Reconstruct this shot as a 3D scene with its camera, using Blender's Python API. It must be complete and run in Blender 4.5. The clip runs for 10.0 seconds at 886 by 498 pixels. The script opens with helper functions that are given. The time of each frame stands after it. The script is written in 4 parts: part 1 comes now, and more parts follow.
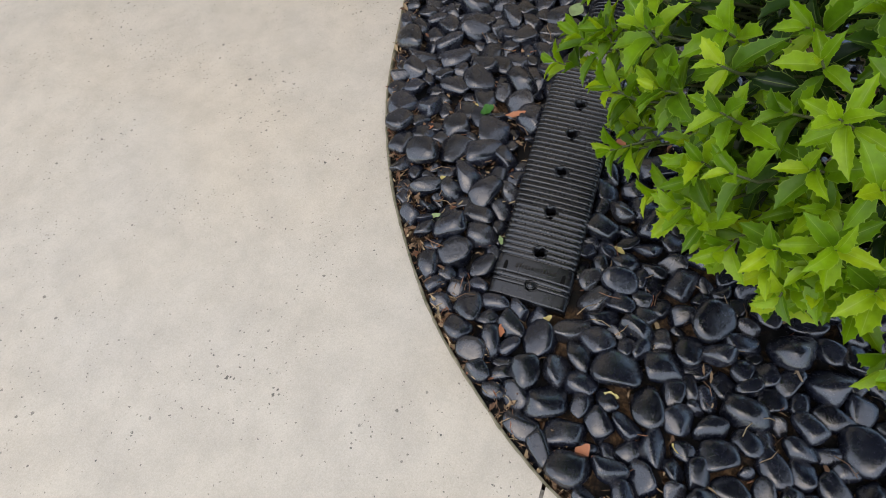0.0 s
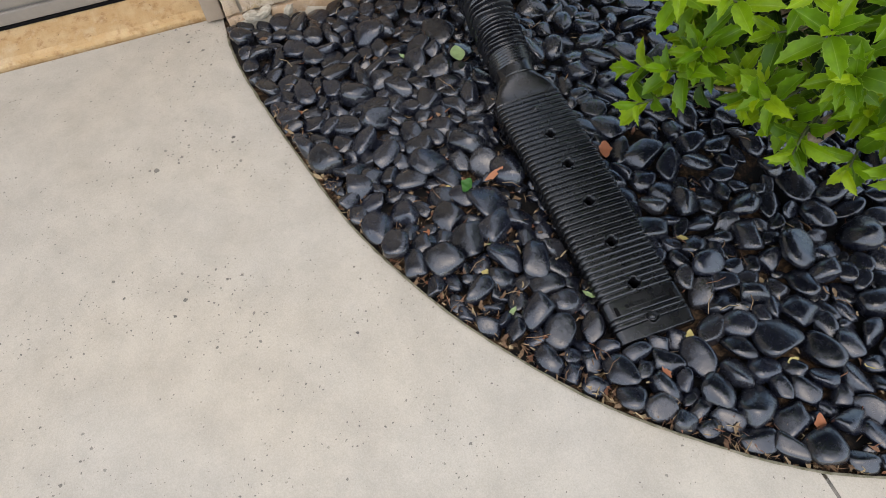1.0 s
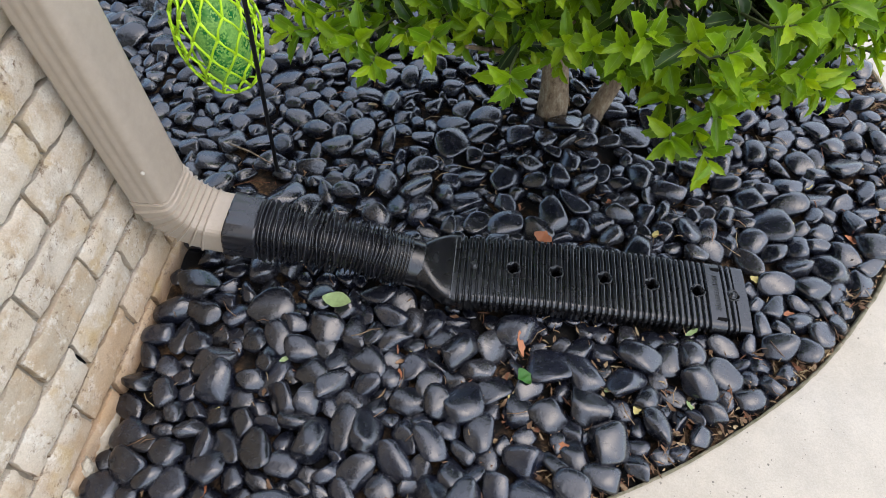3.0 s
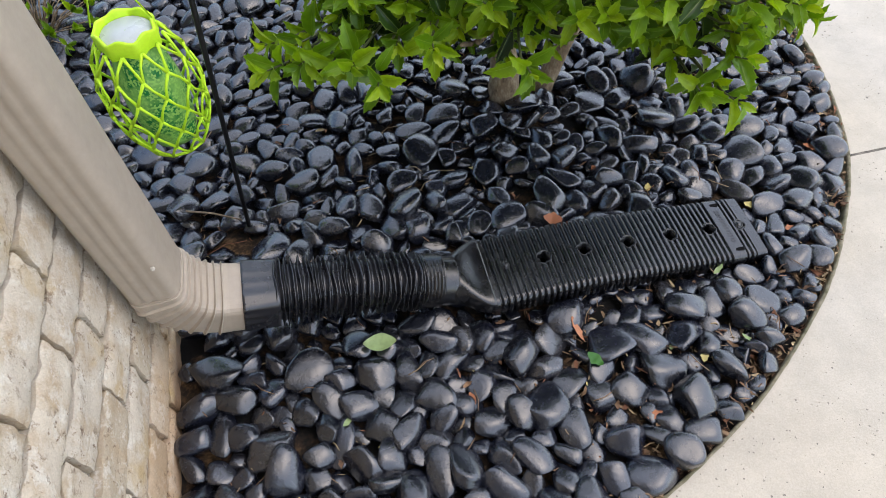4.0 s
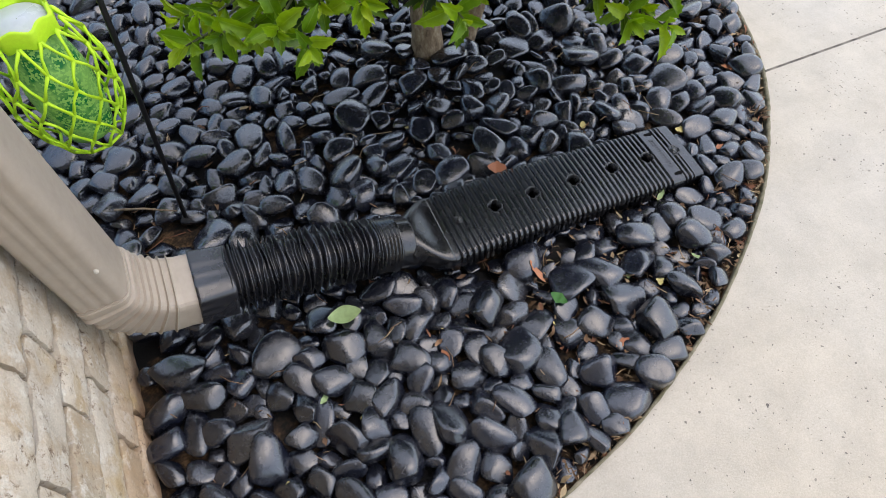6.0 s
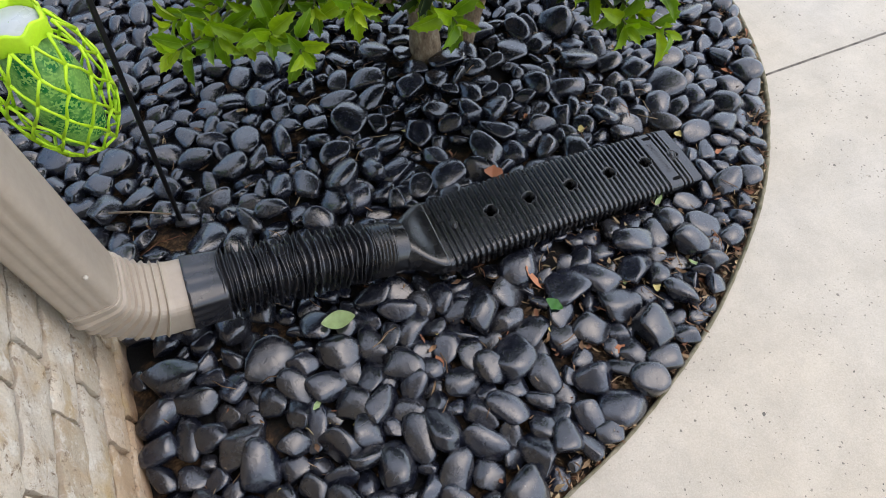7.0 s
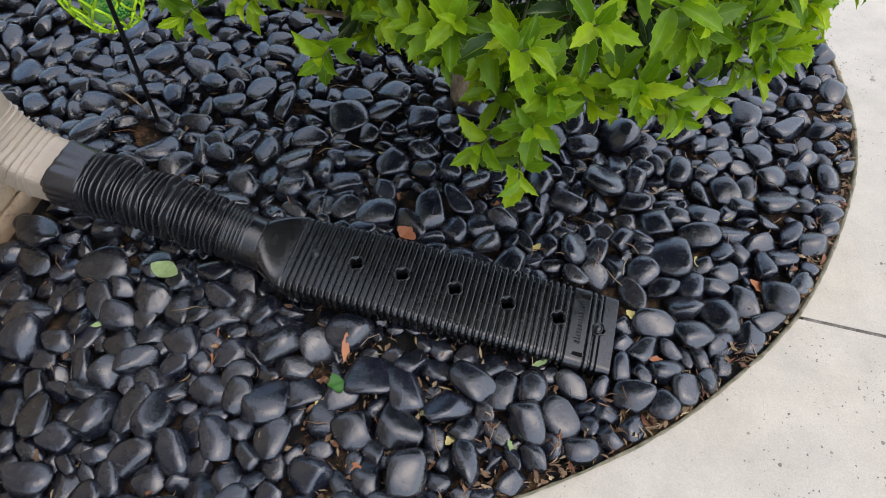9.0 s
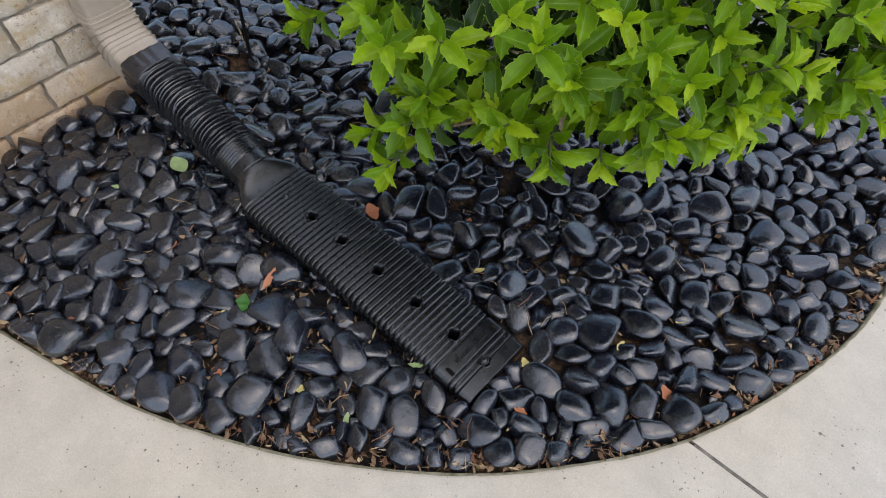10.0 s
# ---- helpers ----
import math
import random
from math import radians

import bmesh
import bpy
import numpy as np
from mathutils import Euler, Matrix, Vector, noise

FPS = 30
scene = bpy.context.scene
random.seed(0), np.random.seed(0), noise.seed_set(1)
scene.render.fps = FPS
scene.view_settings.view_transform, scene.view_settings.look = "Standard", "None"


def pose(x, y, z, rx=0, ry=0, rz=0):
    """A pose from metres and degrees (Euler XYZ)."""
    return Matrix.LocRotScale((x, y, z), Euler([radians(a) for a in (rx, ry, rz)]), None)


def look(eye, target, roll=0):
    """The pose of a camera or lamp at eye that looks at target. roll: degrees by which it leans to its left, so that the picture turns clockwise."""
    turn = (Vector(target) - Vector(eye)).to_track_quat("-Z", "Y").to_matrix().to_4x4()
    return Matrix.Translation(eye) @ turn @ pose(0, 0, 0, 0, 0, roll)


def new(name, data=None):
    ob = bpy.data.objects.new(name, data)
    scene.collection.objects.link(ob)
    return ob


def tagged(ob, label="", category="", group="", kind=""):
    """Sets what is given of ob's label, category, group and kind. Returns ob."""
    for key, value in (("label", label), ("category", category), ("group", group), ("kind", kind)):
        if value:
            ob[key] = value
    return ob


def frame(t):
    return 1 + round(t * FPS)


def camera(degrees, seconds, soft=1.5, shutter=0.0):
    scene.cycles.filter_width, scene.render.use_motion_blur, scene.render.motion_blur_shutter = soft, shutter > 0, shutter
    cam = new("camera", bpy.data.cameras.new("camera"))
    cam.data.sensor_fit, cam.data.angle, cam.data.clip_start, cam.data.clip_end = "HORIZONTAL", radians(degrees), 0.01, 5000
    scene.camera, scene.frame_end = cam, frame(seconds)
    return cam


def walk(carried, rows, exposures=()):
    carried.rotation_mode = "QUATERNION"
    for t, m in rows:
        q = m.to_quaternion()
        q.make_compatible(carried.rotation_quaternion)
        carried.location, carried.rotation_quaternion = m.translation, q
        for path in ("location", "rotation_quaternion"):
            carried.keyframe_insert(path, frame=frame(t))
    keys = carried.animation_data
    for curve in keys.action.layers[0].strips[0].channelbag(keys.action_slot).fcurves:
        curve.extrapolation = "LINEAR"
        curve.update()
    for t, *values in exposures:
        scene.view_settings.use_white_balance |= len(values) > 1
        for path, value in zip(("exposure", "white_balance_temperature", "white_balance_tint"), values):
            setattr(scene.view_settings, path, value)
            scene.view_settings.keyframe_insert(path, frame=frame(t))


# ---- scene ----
cam = camera(69.9, 10.0, soft=0.5)
PATH = [
    (0.0, 1.8102, 0.7634, 1.1391, 32.27, 3.62, 110.09),
    (0.5, 1.73, 0.4094, 1.1292, 32.27, 3.01, 90.09),
    (1.0, 1.5875, 0.1314, 1.1459, 32.07, 2.69, 70.54),
    (1.5, 1.3673, -0.0316, 1.1328, 32.96, 2.45, 52.1),
    (2.0, 1.1119, -0.1551, 1.146, 34.16, 1.75, 34.99),
    (2.5, 0.8887, -0.1639, 1.1555, 35.11, 1.67, 19.56),
    (3.0, 0.6953, -0.0911, 1.1458, 35.54, 1.4, 6.07),
    (4.5, 0.3364, -0.0022, 1.1079, 33.89, 0.66, -19.32),
    (5.0, 0.3349, -0.0009, 1.0998, 32.81, 0.38, -22.25),
    (5.5, 0.3421, -0.0006, 1.0978, 31.91, 0.18, -23.85),
    (7.0, 0.3674, 0.0094, 1.098, 31.62, 0.27, -23.43),
    (7.5, 0.4786, 0.0022, 1.0854, 32.68, 0.28, -18.1),
    (8.0, 0.6846, -0.0296, 1.0731, 33.12, -0.23, -9.43),
    (8.5, 0.8422, -0.0004, 1.0653, 33.16, 0.06, 2.09),
    (9.0, 1.0543, 0.0857, 1.0662, 32.9, 0.3, 15.1),
    (9.5, 1.2908, 0.1132, 1.0782, 34.48, 0.44, 29.12),
    (10.0, 1.4932, 0.2092, 1.0846, 36.15, 0.2, 42.37),
]
walk(cam, [(t, pose(x, y, z, rx, ry, rz)) for t, x, y, z, rx, ry, rz in PATH],
     exposures=[(0.0, 0.93, 6800, 9), (1.0, 0.96, 6750, 9), (1.6, 1.02, 6650, 10), (2.5, 1.28, 6600, 10), (3.0, 1.36, 6600, 10), (4.5, 1.29, 6600, 10), (7.0, 1.22, 6600, 10),
                (8.0, 1.16, 6600, 10), (9.0, 1.15, 6600, 10), (9.5, 1.17, 6600, 10), (10.0, 0.94, 6600, 10)])

# ---- light ----
world = bpy.data.worlds.new("sky")
scene.world = world
world.use_nodes = True
wn = world.node_tree.nodes
sky = wn.new("ShaderNodeTexSky")
sky.sky_type, sky.sun_disc = "NISHITA", False
sky.sun_elevation, sky.sun_rotation = radians(66), radians(100)
sky.air_density, sky.dust_density, sky.ozone_density = 1.0, 1.6, 1.0
world.node_tree.links.new(sky.outputs[0], wn["Background"].inputs[0])
wn["Background"].inputs[1].default_value = 0.15
sun = new("sun", bpy.data.lights.new("sun", "SUN"))
sun.data.energy, sun.data.angle, sun.data.color = 1.15, radians(150), (1.0, 0.97, 0.93)
sun.matrix_basis = look((1.72, 0.28, 3.2), (0.34, 0.54, 0.0))


# ---- materials ----
def material(name, rough=0.6, metal=0.0, spec=0.5):
    m = bpy.data.materials.new(name)
    m.use_nodes = True
    nt = m.node_tree
    b = nt.nodes["Principled BSDF"]
    b.inputs["Roughness"].default_value = rough
    b.inputs["Metallic"].default_value = metal
    b.inputs["Specular IOR Level"].default_value = spec
    return m, nt, b


def node(nt, kind, **inputs):
    n = nt.nodes.new(kind)
    for k, v in inputs.items():
        n.inputs[k.replace("_", " ")].default_value = v
    return n


def coords(nt, space="Object", scale=(1, 1, 1)):
    tc = nt.nodes.new("ShaderNodeTexCoord")
    mp = nt.nodes.new("ShaderNodeMapping")
    mp.inputs["Scale"].default_value = scale
    nt.links.new(tc.outputs[space], mp.inputs[0])
    return mp.outputs[0]


def world_coords(nt, scale=(1, 1, 1)):
    g = nt.nodes.new("ShaderNodeNewGeometry")
    mp = nt.nodes.new("ShaderNodeMapping")
    mp.inputs["Scale"].default_value = scale
    nt.links.new(g.outputs["Position"], mp.inputs[0])
    return mp.outputs[0]


def noisy(nt, vec, scale, detail=4.0, rough=0.55):
    n = node(nt, "ShaderNodeTexNoise", Scale=scale, Detail=detail, Roughness=rough)
    nt.links.new(vec, n.inputs["Vector"])
    return n.outputs["Fac"]


def ramp(nt, fac, stops):
    r = nt.nodes.new("ShaderNodeValToRGB")
    e = r.color_ramp.elements
    while len(e) < len(stops):
        e.new(0.5)
    for i, (p, c) in enumerate(stops):
        e[i].position = p
        e[i].color = (*c, 1) if len(c) == 3 else c
    nt.links.new(fac, r.inputs[0])
    return r.outputs[0]


def mix(nt, fac, a, b, mode="MIX"):
    m = nt.nodes.new("ShaderNodeMix")
    m.data_type, m.blend_type = "RGBA", mode
    for sock, v in ((m.inputs[0], fac), (m.inputs[6], a), (m.inputs[7], b)):
        if isinstance(v, (int, float)):
            sock.default_value = v
        elif isinstance(v, tuple):
            sock.default_value = (*v, 1) if len(v) == 3 else v
        else:
            nt.links.new(v, sock)
    return m.outputs[2]


def bump(nt, bsdf, height, strength=0.3, distance=0.002, before=None):
    b = node(nt, "ShaderNodeBump", Strength=strength, Distance=distance)
    nt.links.new(height, b.inputs["Height"])
    if before is not None:
        nt.links.new(before, b.inputs["Normal"])
    nt.links.new(b.outputs[0], bsdf.inputs["Normal"])
    return b.outputs[0]


def rgb(nt, bsdf, col):
    nt.links.new(col, bsdf.inputs["Base Color"])


def grey(v):
    return (v, v, v)


def make_concrete():
    m, nt, b = material("brushed_concrete", 0.85, spec=0.3)
    p = world_coords(nt)
    big = ramp(nt, noisy(nt, p, 1.5, 5), [(0.33, (0.475, 0.430, 0.358)), (0.5, (0.488, 0.436, 0.353)), (0.66, (0.50, 0.438, 0.344))])
    mid = ramp(nt, noisy(nt, p, 11, 6, 0.65), [(0.3, grey(0.87)), (0.65, grey(1.05))])
    col = mix(nt, 1.0, big, mid, "MULTIPLY")
    fine = ramp(nt, noisy(nt, p, 380, 3, 0.7), [(0.3, grey(0.88)), (0.7, grey(1.08))])
    col = mix(nt, 1.0, col, fine, "MULTIPLY")
    # air holes of two sizes, denser in worn patches
    wob = nt.nodes.new("ShaderNodeTexNoise")
    wob.inputs["Scale"].default_value = 240
    nt.links.new(p, wob.inputs["Vector"])
    bent = nt.nodes.new("ShaderNodeVectorMath")
    bent.operation = "MULTIPLY_ADD"
    nt.links.new(wob.outputs["Color"], bent.inputs[0])
    bent.inputs[1].default_value = (0.006, 0.006, 0.006)
    nt.links.new(p, bent.inputs[2])
    patch = ramp(nt, noisy(nt, p, 3.4, 4, 0.6), [(0.44, grey(0.4)), (0.66, grey(1.0))])
    pits = None
    for scale, least, reach in ((16.0, 0.93, 0.16), (60.0, 0.68, 0.30), (130.0, 0.55, 0.36)):
        v = node(nt, "ShaderNodeTexVoronoi", Scale=scale)
        nt.links.new(bent.outputs[0], v.inputs["Vector"])
        sel = nt.nodes.new("ShaderNodeSeparateColor")
        nt.links.new(v.outputs["Color"], sel.inputs[0])
        pick = ramp(nt, sel.outputs[0], [(least, grey(0.0)), (1.0, grey(reach))])
        lim = mix(nt, 1.0, pick, patch, "MULTIPLY")
        hole = node(nt, "ShaderNodeMath")
        hole.operation = "LESS_THAN"
        nt.links.new(v.outputs["Distance"], hole.inputs[0])
        nt.links.new(lim, hole.inputs[1])
        if pits is None:
            pits = hole.outputs[0]
        else:
            mx = node(nt, "ShaderNodeMath")
            mx.operation = "MAXIMUM"
            nt.links.new(pits, mx.inputs[0])
            nt.links.new(hole.outputs[0], mx.inputs[1])
            pits = mx.outputs[0]
    dim = node(nt, "ShaderNodeMath")
    dim.operation = "MULTIPLY"
    nt.links.new(pits, dim.inputs[0])
    nt.links.new(ramp(nt, noisy(nt, p, 30, 3), [(0.35, grey(0.45)), (0.65, grey(1.0))]), dim.inputs[1])
    col = mix(nt, dim.outputs[0], col, (0.13, 0.118, 0.10))
    rgb(nt, b, col)
    first = bump(nt, b, noisy(nt, p, 260, 5, 0.7), 0.35, 0.0015)
    neg = node(nt, "ShaderNodeMath")
    neg.operation = "MULTIPLY"
    nt.links.new(pits, neg.inputs[0])
    neg.inputs[1].default_value = -1
    bump(nt, b, neg.outputs[0], 0.5, 0.002, first)
    return m


def make_pebble():
    m, nt, b = material("polished_black_stone", 0.2, spec=0.75)
    g = nt.nodes.new("ShaderNodeNewGeometry")
    oi = nt.nodes.new("ShaderNodeObjectInfo")
    add = node(nt, "ShaderNodeMath")
    nt.links.new(g.outputs["Random Per Island"], add.inputs[0])
    nt.links.new(oi.outputs["Random"], add.inputs[1])
    fr = node(nt, "ShaderNodeMath")
    fr.operation = "FRACT"
    nt.links.new(add.outputs[0], fr.inputs[0])
    rnd = fr.outputs[0]
    p = world_coords(nt)
    base = ramp(nt, rnd, [(0.0, (0.0032, 0.0038, 0.0070)), (0.55, (0.0055, 0.0065, 0.0118)), (0.88, (0.010, 0.0118, 0.0200)), (1.0, (0.022, 0.021, 0.023))])
    dust = ramp(nt, noisy(nt, p, 70, 5, 0.65), [(0.48, grey(0.0)), (0.76, grey(0.26))])
    col = mix(nt, dust, base, (0.075, 0.08, 0.088))
    # thin pale veins and scratches
    w = node(nt, "ShaderNodeTexWave", Scale=21.0, Distortion=3.5, Detail=3.0, Detail_Scale=1.6)
    sc = nt.nodes.new("ShaderNodeVectorMath")
    sc.operation = "ADD"
    nt.links.new(p, sc.inputs[0])
    nt.links.new(rnd, sc.inputs[1])
    rot = node(nt, "ShaderNodeVectorRotate")
    rot.rotation_type = "AXIS_ANGLE"
    nt.links.new(sc.outputs[0], rot.inputs["Vector"])
    ang = node(nt, "ShaderNodeMath")
    ang.operation = "MULTIPLY"
    nt.links.new(rnd, ang.inputs[0])
    ang.inputs[1].default_value = 37.0
    nt.links.new(ang.outputs[0], rot.inputs["Angle"])
    nt.links.new(rot.outputs[0], w.inputs["Vector"])
    vein = ramp(nt, w.outputs["Fac"], [(0.95, grey(0.0)), (1.0, grey(0.30))])
    keep = ramp(nt, noisy(nt, p, 30, 3), [(0.58, grey(0.0)), (0.72, grey(1.0))])
    veins = mix(nt, 1.0, vein, keep, "MULTIPLY")
    col = mix(nt, veins, col, (0.22, 0.22, 0.22))
    speck = ramp(nt, noisy(nt, p, 520, 4, 0.8), [(0.60, grey(0.0)), (0.74, grey(0.55))])
    worn = ramp(nt, noisy(nt, p, 26, 4, 0.6), [(0.45, grey(0.0)), (0.7, grey(1.0))])
    col = mix(nt, mix(nt, 1.0, speck, worn, "MULTIPLY"), col, (0.17, 0.175, 0.18))
    rgb(nt, b, col)
    r = ramp(nt, noisy(nt, p, 75, 7, 0.75), [(0.34, grey(0.12)), (0.52, grey(0.22)), (0.70, grey(0.40))])
    nt.links.new(r, b.inputs["Roughness"])
    b.inputs["Coat Weight"].default_value, b.inputs["Coat Roughness"].default_value = 0.42, 0.17
    f = bump(nt, b, noisy(nt, p, 42, 4, 0.55), 0.28, 0.006)
    bump(nt, b, noisy(nt, p, 190, 6, 0.75), 0.16, 0.003, f)
    return m


def make_mulch():
    m, nt, b = material("black_weed_sheet_with_mulch", 0.9, spec=0.2)
    p = world_coords(nt)
    bark_col = ramp(nt, noisy(nt, p, 85, 6, 0.75), [(0.3, (0.016, 0.011, 0.008)), (0.46, (0.06, 0.038, 0.022)), (0.56, (0.16, 0.095, 0.05)), (0.70, (0.30, 0.19, 0.10)), (0.85, (0.42, 0.30, 0.17))])
    sheet = ramp(nt, noisy(nt, p, 420, 3, 0.6), [(0.3, (0.008, 0.008, 0.008)), (0.7, (0.020, 0.019, 0.018))])
    # mulch gathers in drifts
    drift = ramp(nt, noisy(nt, p, 6.5, 5, 0.7), [(0.48, grey(0.0)), (0.60, grey(1.0))])
    rgb(nt, b, mix(nt, drift, sheet, bark_col))
    bump(nt, b, noisy(nt, p, 140, 6, 0.7), 0.9, 0.006)
    return m


def make_brick():
    m, nt, b = material("whitewashed_brick", 0.9, spec=0.25)
    p = world_coords(nt)
    oi = nt.nodes.new("ShaderNodeObjectInfo")
    white = ramp(nt, oi.outputs["Random"], [(0.0, (0.44, 0.36, 0.26)), (0.5, (0.62, 0.535, 0.42)), (1.0, (0.54, 0.47, 0.375))])
    blotch = ramp(nt, noisy(nt, p, 18, 5, 0.65), [(0.46, grey(0.0)), (0.66, grey(0.8))])
    col = mix(nt, blotch, white, (0.43, 0.315, 0.195))
    lime = ramp(nt, noisy(nt, p, 26, 7, 0.75), [(0.52, grey(0.0)), (0.62, grey(0.75))])
    col = mix(nt, lime, col, (0.70, 0.65, 0.56))
    # bare orange clay where splashing water washed the lime off
    sep = nt.nodes.new("ShaderNodeSeparateXYZ")
    nt.links.new(p, sep.inputs[0])
    addn = node(nt, "ShaderNodeMath")
    addn.operation = "MULTIPLY_ADD"
    nt.links.new(noisy(nt, p, 7, 4), addn.inputs[0])
    addn.inputs[1].default_value = 0.26
    nt.links.new(sep.outputs["Z"], addn.inputs[2])
    low = ramp(nt, addn.outputs[0], [(0.14, grey(0.7)), (0.30, grey(0.0))])
    col = mix(nt, low, col, (0.47, 0.285, 0.145))
    chips = ramp(nt, noisy(nt, p, 60, 6, 0.8), [(0.55, grey(0.0)), (0.62, grey(1.0))])
    clump = ramp(nt, noisy(nt, p, 13, 4, 0.6), [(0.42, grey(0.1)), (0.60, grey(1.0))])
    col = mix(nt, mix(nt, 1.0, chips, clump, "MULTIPLY"), col, (0.19, 0.125, 0.08))
    yellow = ramp(nt, noisy(nt, p, 9, 3), [(0.60, grey(0.0)), (0.72, grey(0.45))])
    col = mix(nt, yellow, col, (0.52, 0.37, 0.16))
    fine = ramp(nt, noisy(nt, p, 300, 4, 0.7), [(0.3, grey(0.85)), (0.7, grey(1.08))])
    rgb(nt, b, mix(nt, 1.0, col, fine, "MULTIPLY"))
    f = bump(nt, b, noisy(nt, p, 70, 6, 0.75), 0.7, 0.007)
    bump(nt, b, noisy(nt, p, 320, 4, 0.7), 0.4, 0.002, f)
    return m


def make_mortar(name="grey_mortar", a=(0.24, 0.205, 0.16), c=(0.37, 0.32, 0.255)):
    m, nt, b = material(name, 0.95, spec=0.2)
    p = world_coords(nt)
    rgb(nt, b, ramp(nt, noisy(nt, p, 40, 6, 0.7), [(0.3, a), (0.7, c)]))
    bump(nt, b, noisy(nt, p, 200, 5, 0.7), 0.6, 0.003)
    return m


def make_paint(name, lo, hi, rough=0.45, grain=60, spec=0.4):
    m, nt, b = material(name, rough, spec=spec)
    p = world_coords(nt)
    rgb(nt, b, mix(nt, 1.0, ramp(nt, noisy(nt, p, 6, 5), [(0.3, lo), (0.7, hi)]),
                   ramp(nt, noisy(nt, p, grain, 4, 0.7), [(0.3, grey(0.93)), (0.7, grey(1.04))]), "MULTIPLY"))
    nt.links.new(ramp(nt, noisy(nt, p, 25, 4), [(0.3, grey(rough - 0.06)), (0.7, grey(rough + 0.1))]), b.inputs["Roughness"])
    bump(nt, b, noisy(nt, p, grain * 3, 4), 0.12, 0.001)
    return m


def make_plastic():
    m, nt, b = material("black_moulded_plastic", 0.26, spec=0.7)
    p = world_coords(nt)
    dust = ramp(nt, noisy(nt, p, 130, 6, 0.75), [(0.54, grey(0.0)), (0.74, grey(0.35))])
    rgb(nt, b, mix(nt, dust, (0.005, 0.005, 0.006), (0.085, 0.085, 0.088)))
    nt.links.new(ramp(nt, noisy(nt, p, 28, 4), [(0.3, grey(0.17)), (0.7, grey(0.34))]), b.inputs["Roughness"])
    bump(nt, b, noisy(nt, p, 400, 3), 0.12, 0.0008)
    return m


def make_leaf(name, stops, back, through_light=0.27, veins=True):
    m, nt, b = material(name, 0.34, spec=0.24)
    g = nt.nodes.new("ShaderNodeNewGeometry")
    oi = nt.nodes.new("ShaderNodeObjectInfo")
    add = node(nt, "ShaderNodeMath")
    nt.links.new(g.outputs["Random Per Island"], add.inputs[0])
    nt.links.new(oi.outputs["Random"], add.inputs[1])
    fr = node(nt, "ShaderNodeMath")
    fr.operation = "FRACT"
    nt.links.new(add.outputs[0], fr.inputs[0])
    col = ramp(nt, fr.outputs[0], stops)
    p = world_coords(nt)
    col = mix(nt, 1.0, col, ramp(nt, noisy(nt, p, 90, 4), [(0.3, grey(0.82)), (0.7, grey(1.12))]), "MULTIPLY")
    if veins:
        # pale midrib and margin
        uv = nt.nodes.new("ShaderNodeTexCoord")
        sep = nt.nodes.new("ShaderNodeSeparateXYZ")
        nt.links.new(uv.outputs["UV"], sep.inputs[0])
        rib = ramp(nt, sep.outputs["X"], [(0.0, grey(0.45)), (0.05, grey(0.0)), (0.47, grey(0.0)), (0.5, grey(0.35)), (0.53, grey(0.0)), (0.95, grey(0.0)), (1.0, grey(0.45))])
        col = mix(nt, rib, col, (0.36, 0.46, 0.10))
    rgb(nt, b, col)
    bump(nt, b, noisy(nt, p, 130, 3), 0.25, 0.0015)
    tr = nt.nodes.new("ShaderNodeBsdfTranslucent")
    nt.links.new(mix(nt, 1.0, col, back, "MULTIPLY"), tr.inputs[0])
    ms = node(nt, "ShaderNodeMixShader", Fac=through_light)
    nt.links.new(b.outputs[0], ms.inputs[1])
    nt.links.new(tr.outputs[0], ms.inputs[2])
    nt.links.new(ms.outputs[0], nt.nodes["Material Output"].inputs[0])
    return m


def make_bark():
    m, nt, b = material("grey_brown_bark", 0.9, spec=0.2)
    p = world_coords(nt, (1, 1, 0.45))
    rgb(nt, b, ramp(nt, noisy(nt, p, 70, 6, 0.7), [(0.3, (0.08, 0.055, 0.035)), (0.5, (0.23, 0.165, 0.105)), (0.62, (0.31, 0.25, 0.17)), (0.75, (0.44, 0.38, 0.29))]))
    bump(nt, b, noisy(nt, p, 110, 6, 0.7), 0.8, 0.006)
    return m


def make_litter():
    m, nt, b = material("dry_leaf_litter", 0.8, spec=0.25)
    oi = nt.nodes.new("ShaderNodeObjectInfo")
    g = nt.nodes.new("ShaderNodeNewGeometry")
    add = node(nt, "ShaderNodeMath")
    nt.links.new(g.outputs["Random Per Island"], add.inputs[0])
    nt.links.new(oi.outputs["Random"], add.inputs[1])
    fr = node(nt, "ShaderNodeMath")
    fr.operation = "FRACT"
    nt.links.new(add.outputs[0], fr.inputs[0])
    col = ramp(nt, fr.outputs[0], [(0.0, (0.20, 0.12, 0.065)), (0.3, (0.11, 0.06, 0.034)), (0.55, (0.27, 0.18, 0.10)), (0.75, (0.36, 0.27, 0.15)), (0.9, (0.20, 0.085, 0.045))])
    p = world_coords(nt)
    rgb(nt, b, mix(nt, 1.0, col, ramp(nt, noisy(nt, p, 150, 4), [(0.3, grey(0.7)), (0.7, grey(1.15))]), "MULTIPLY"))
    return m


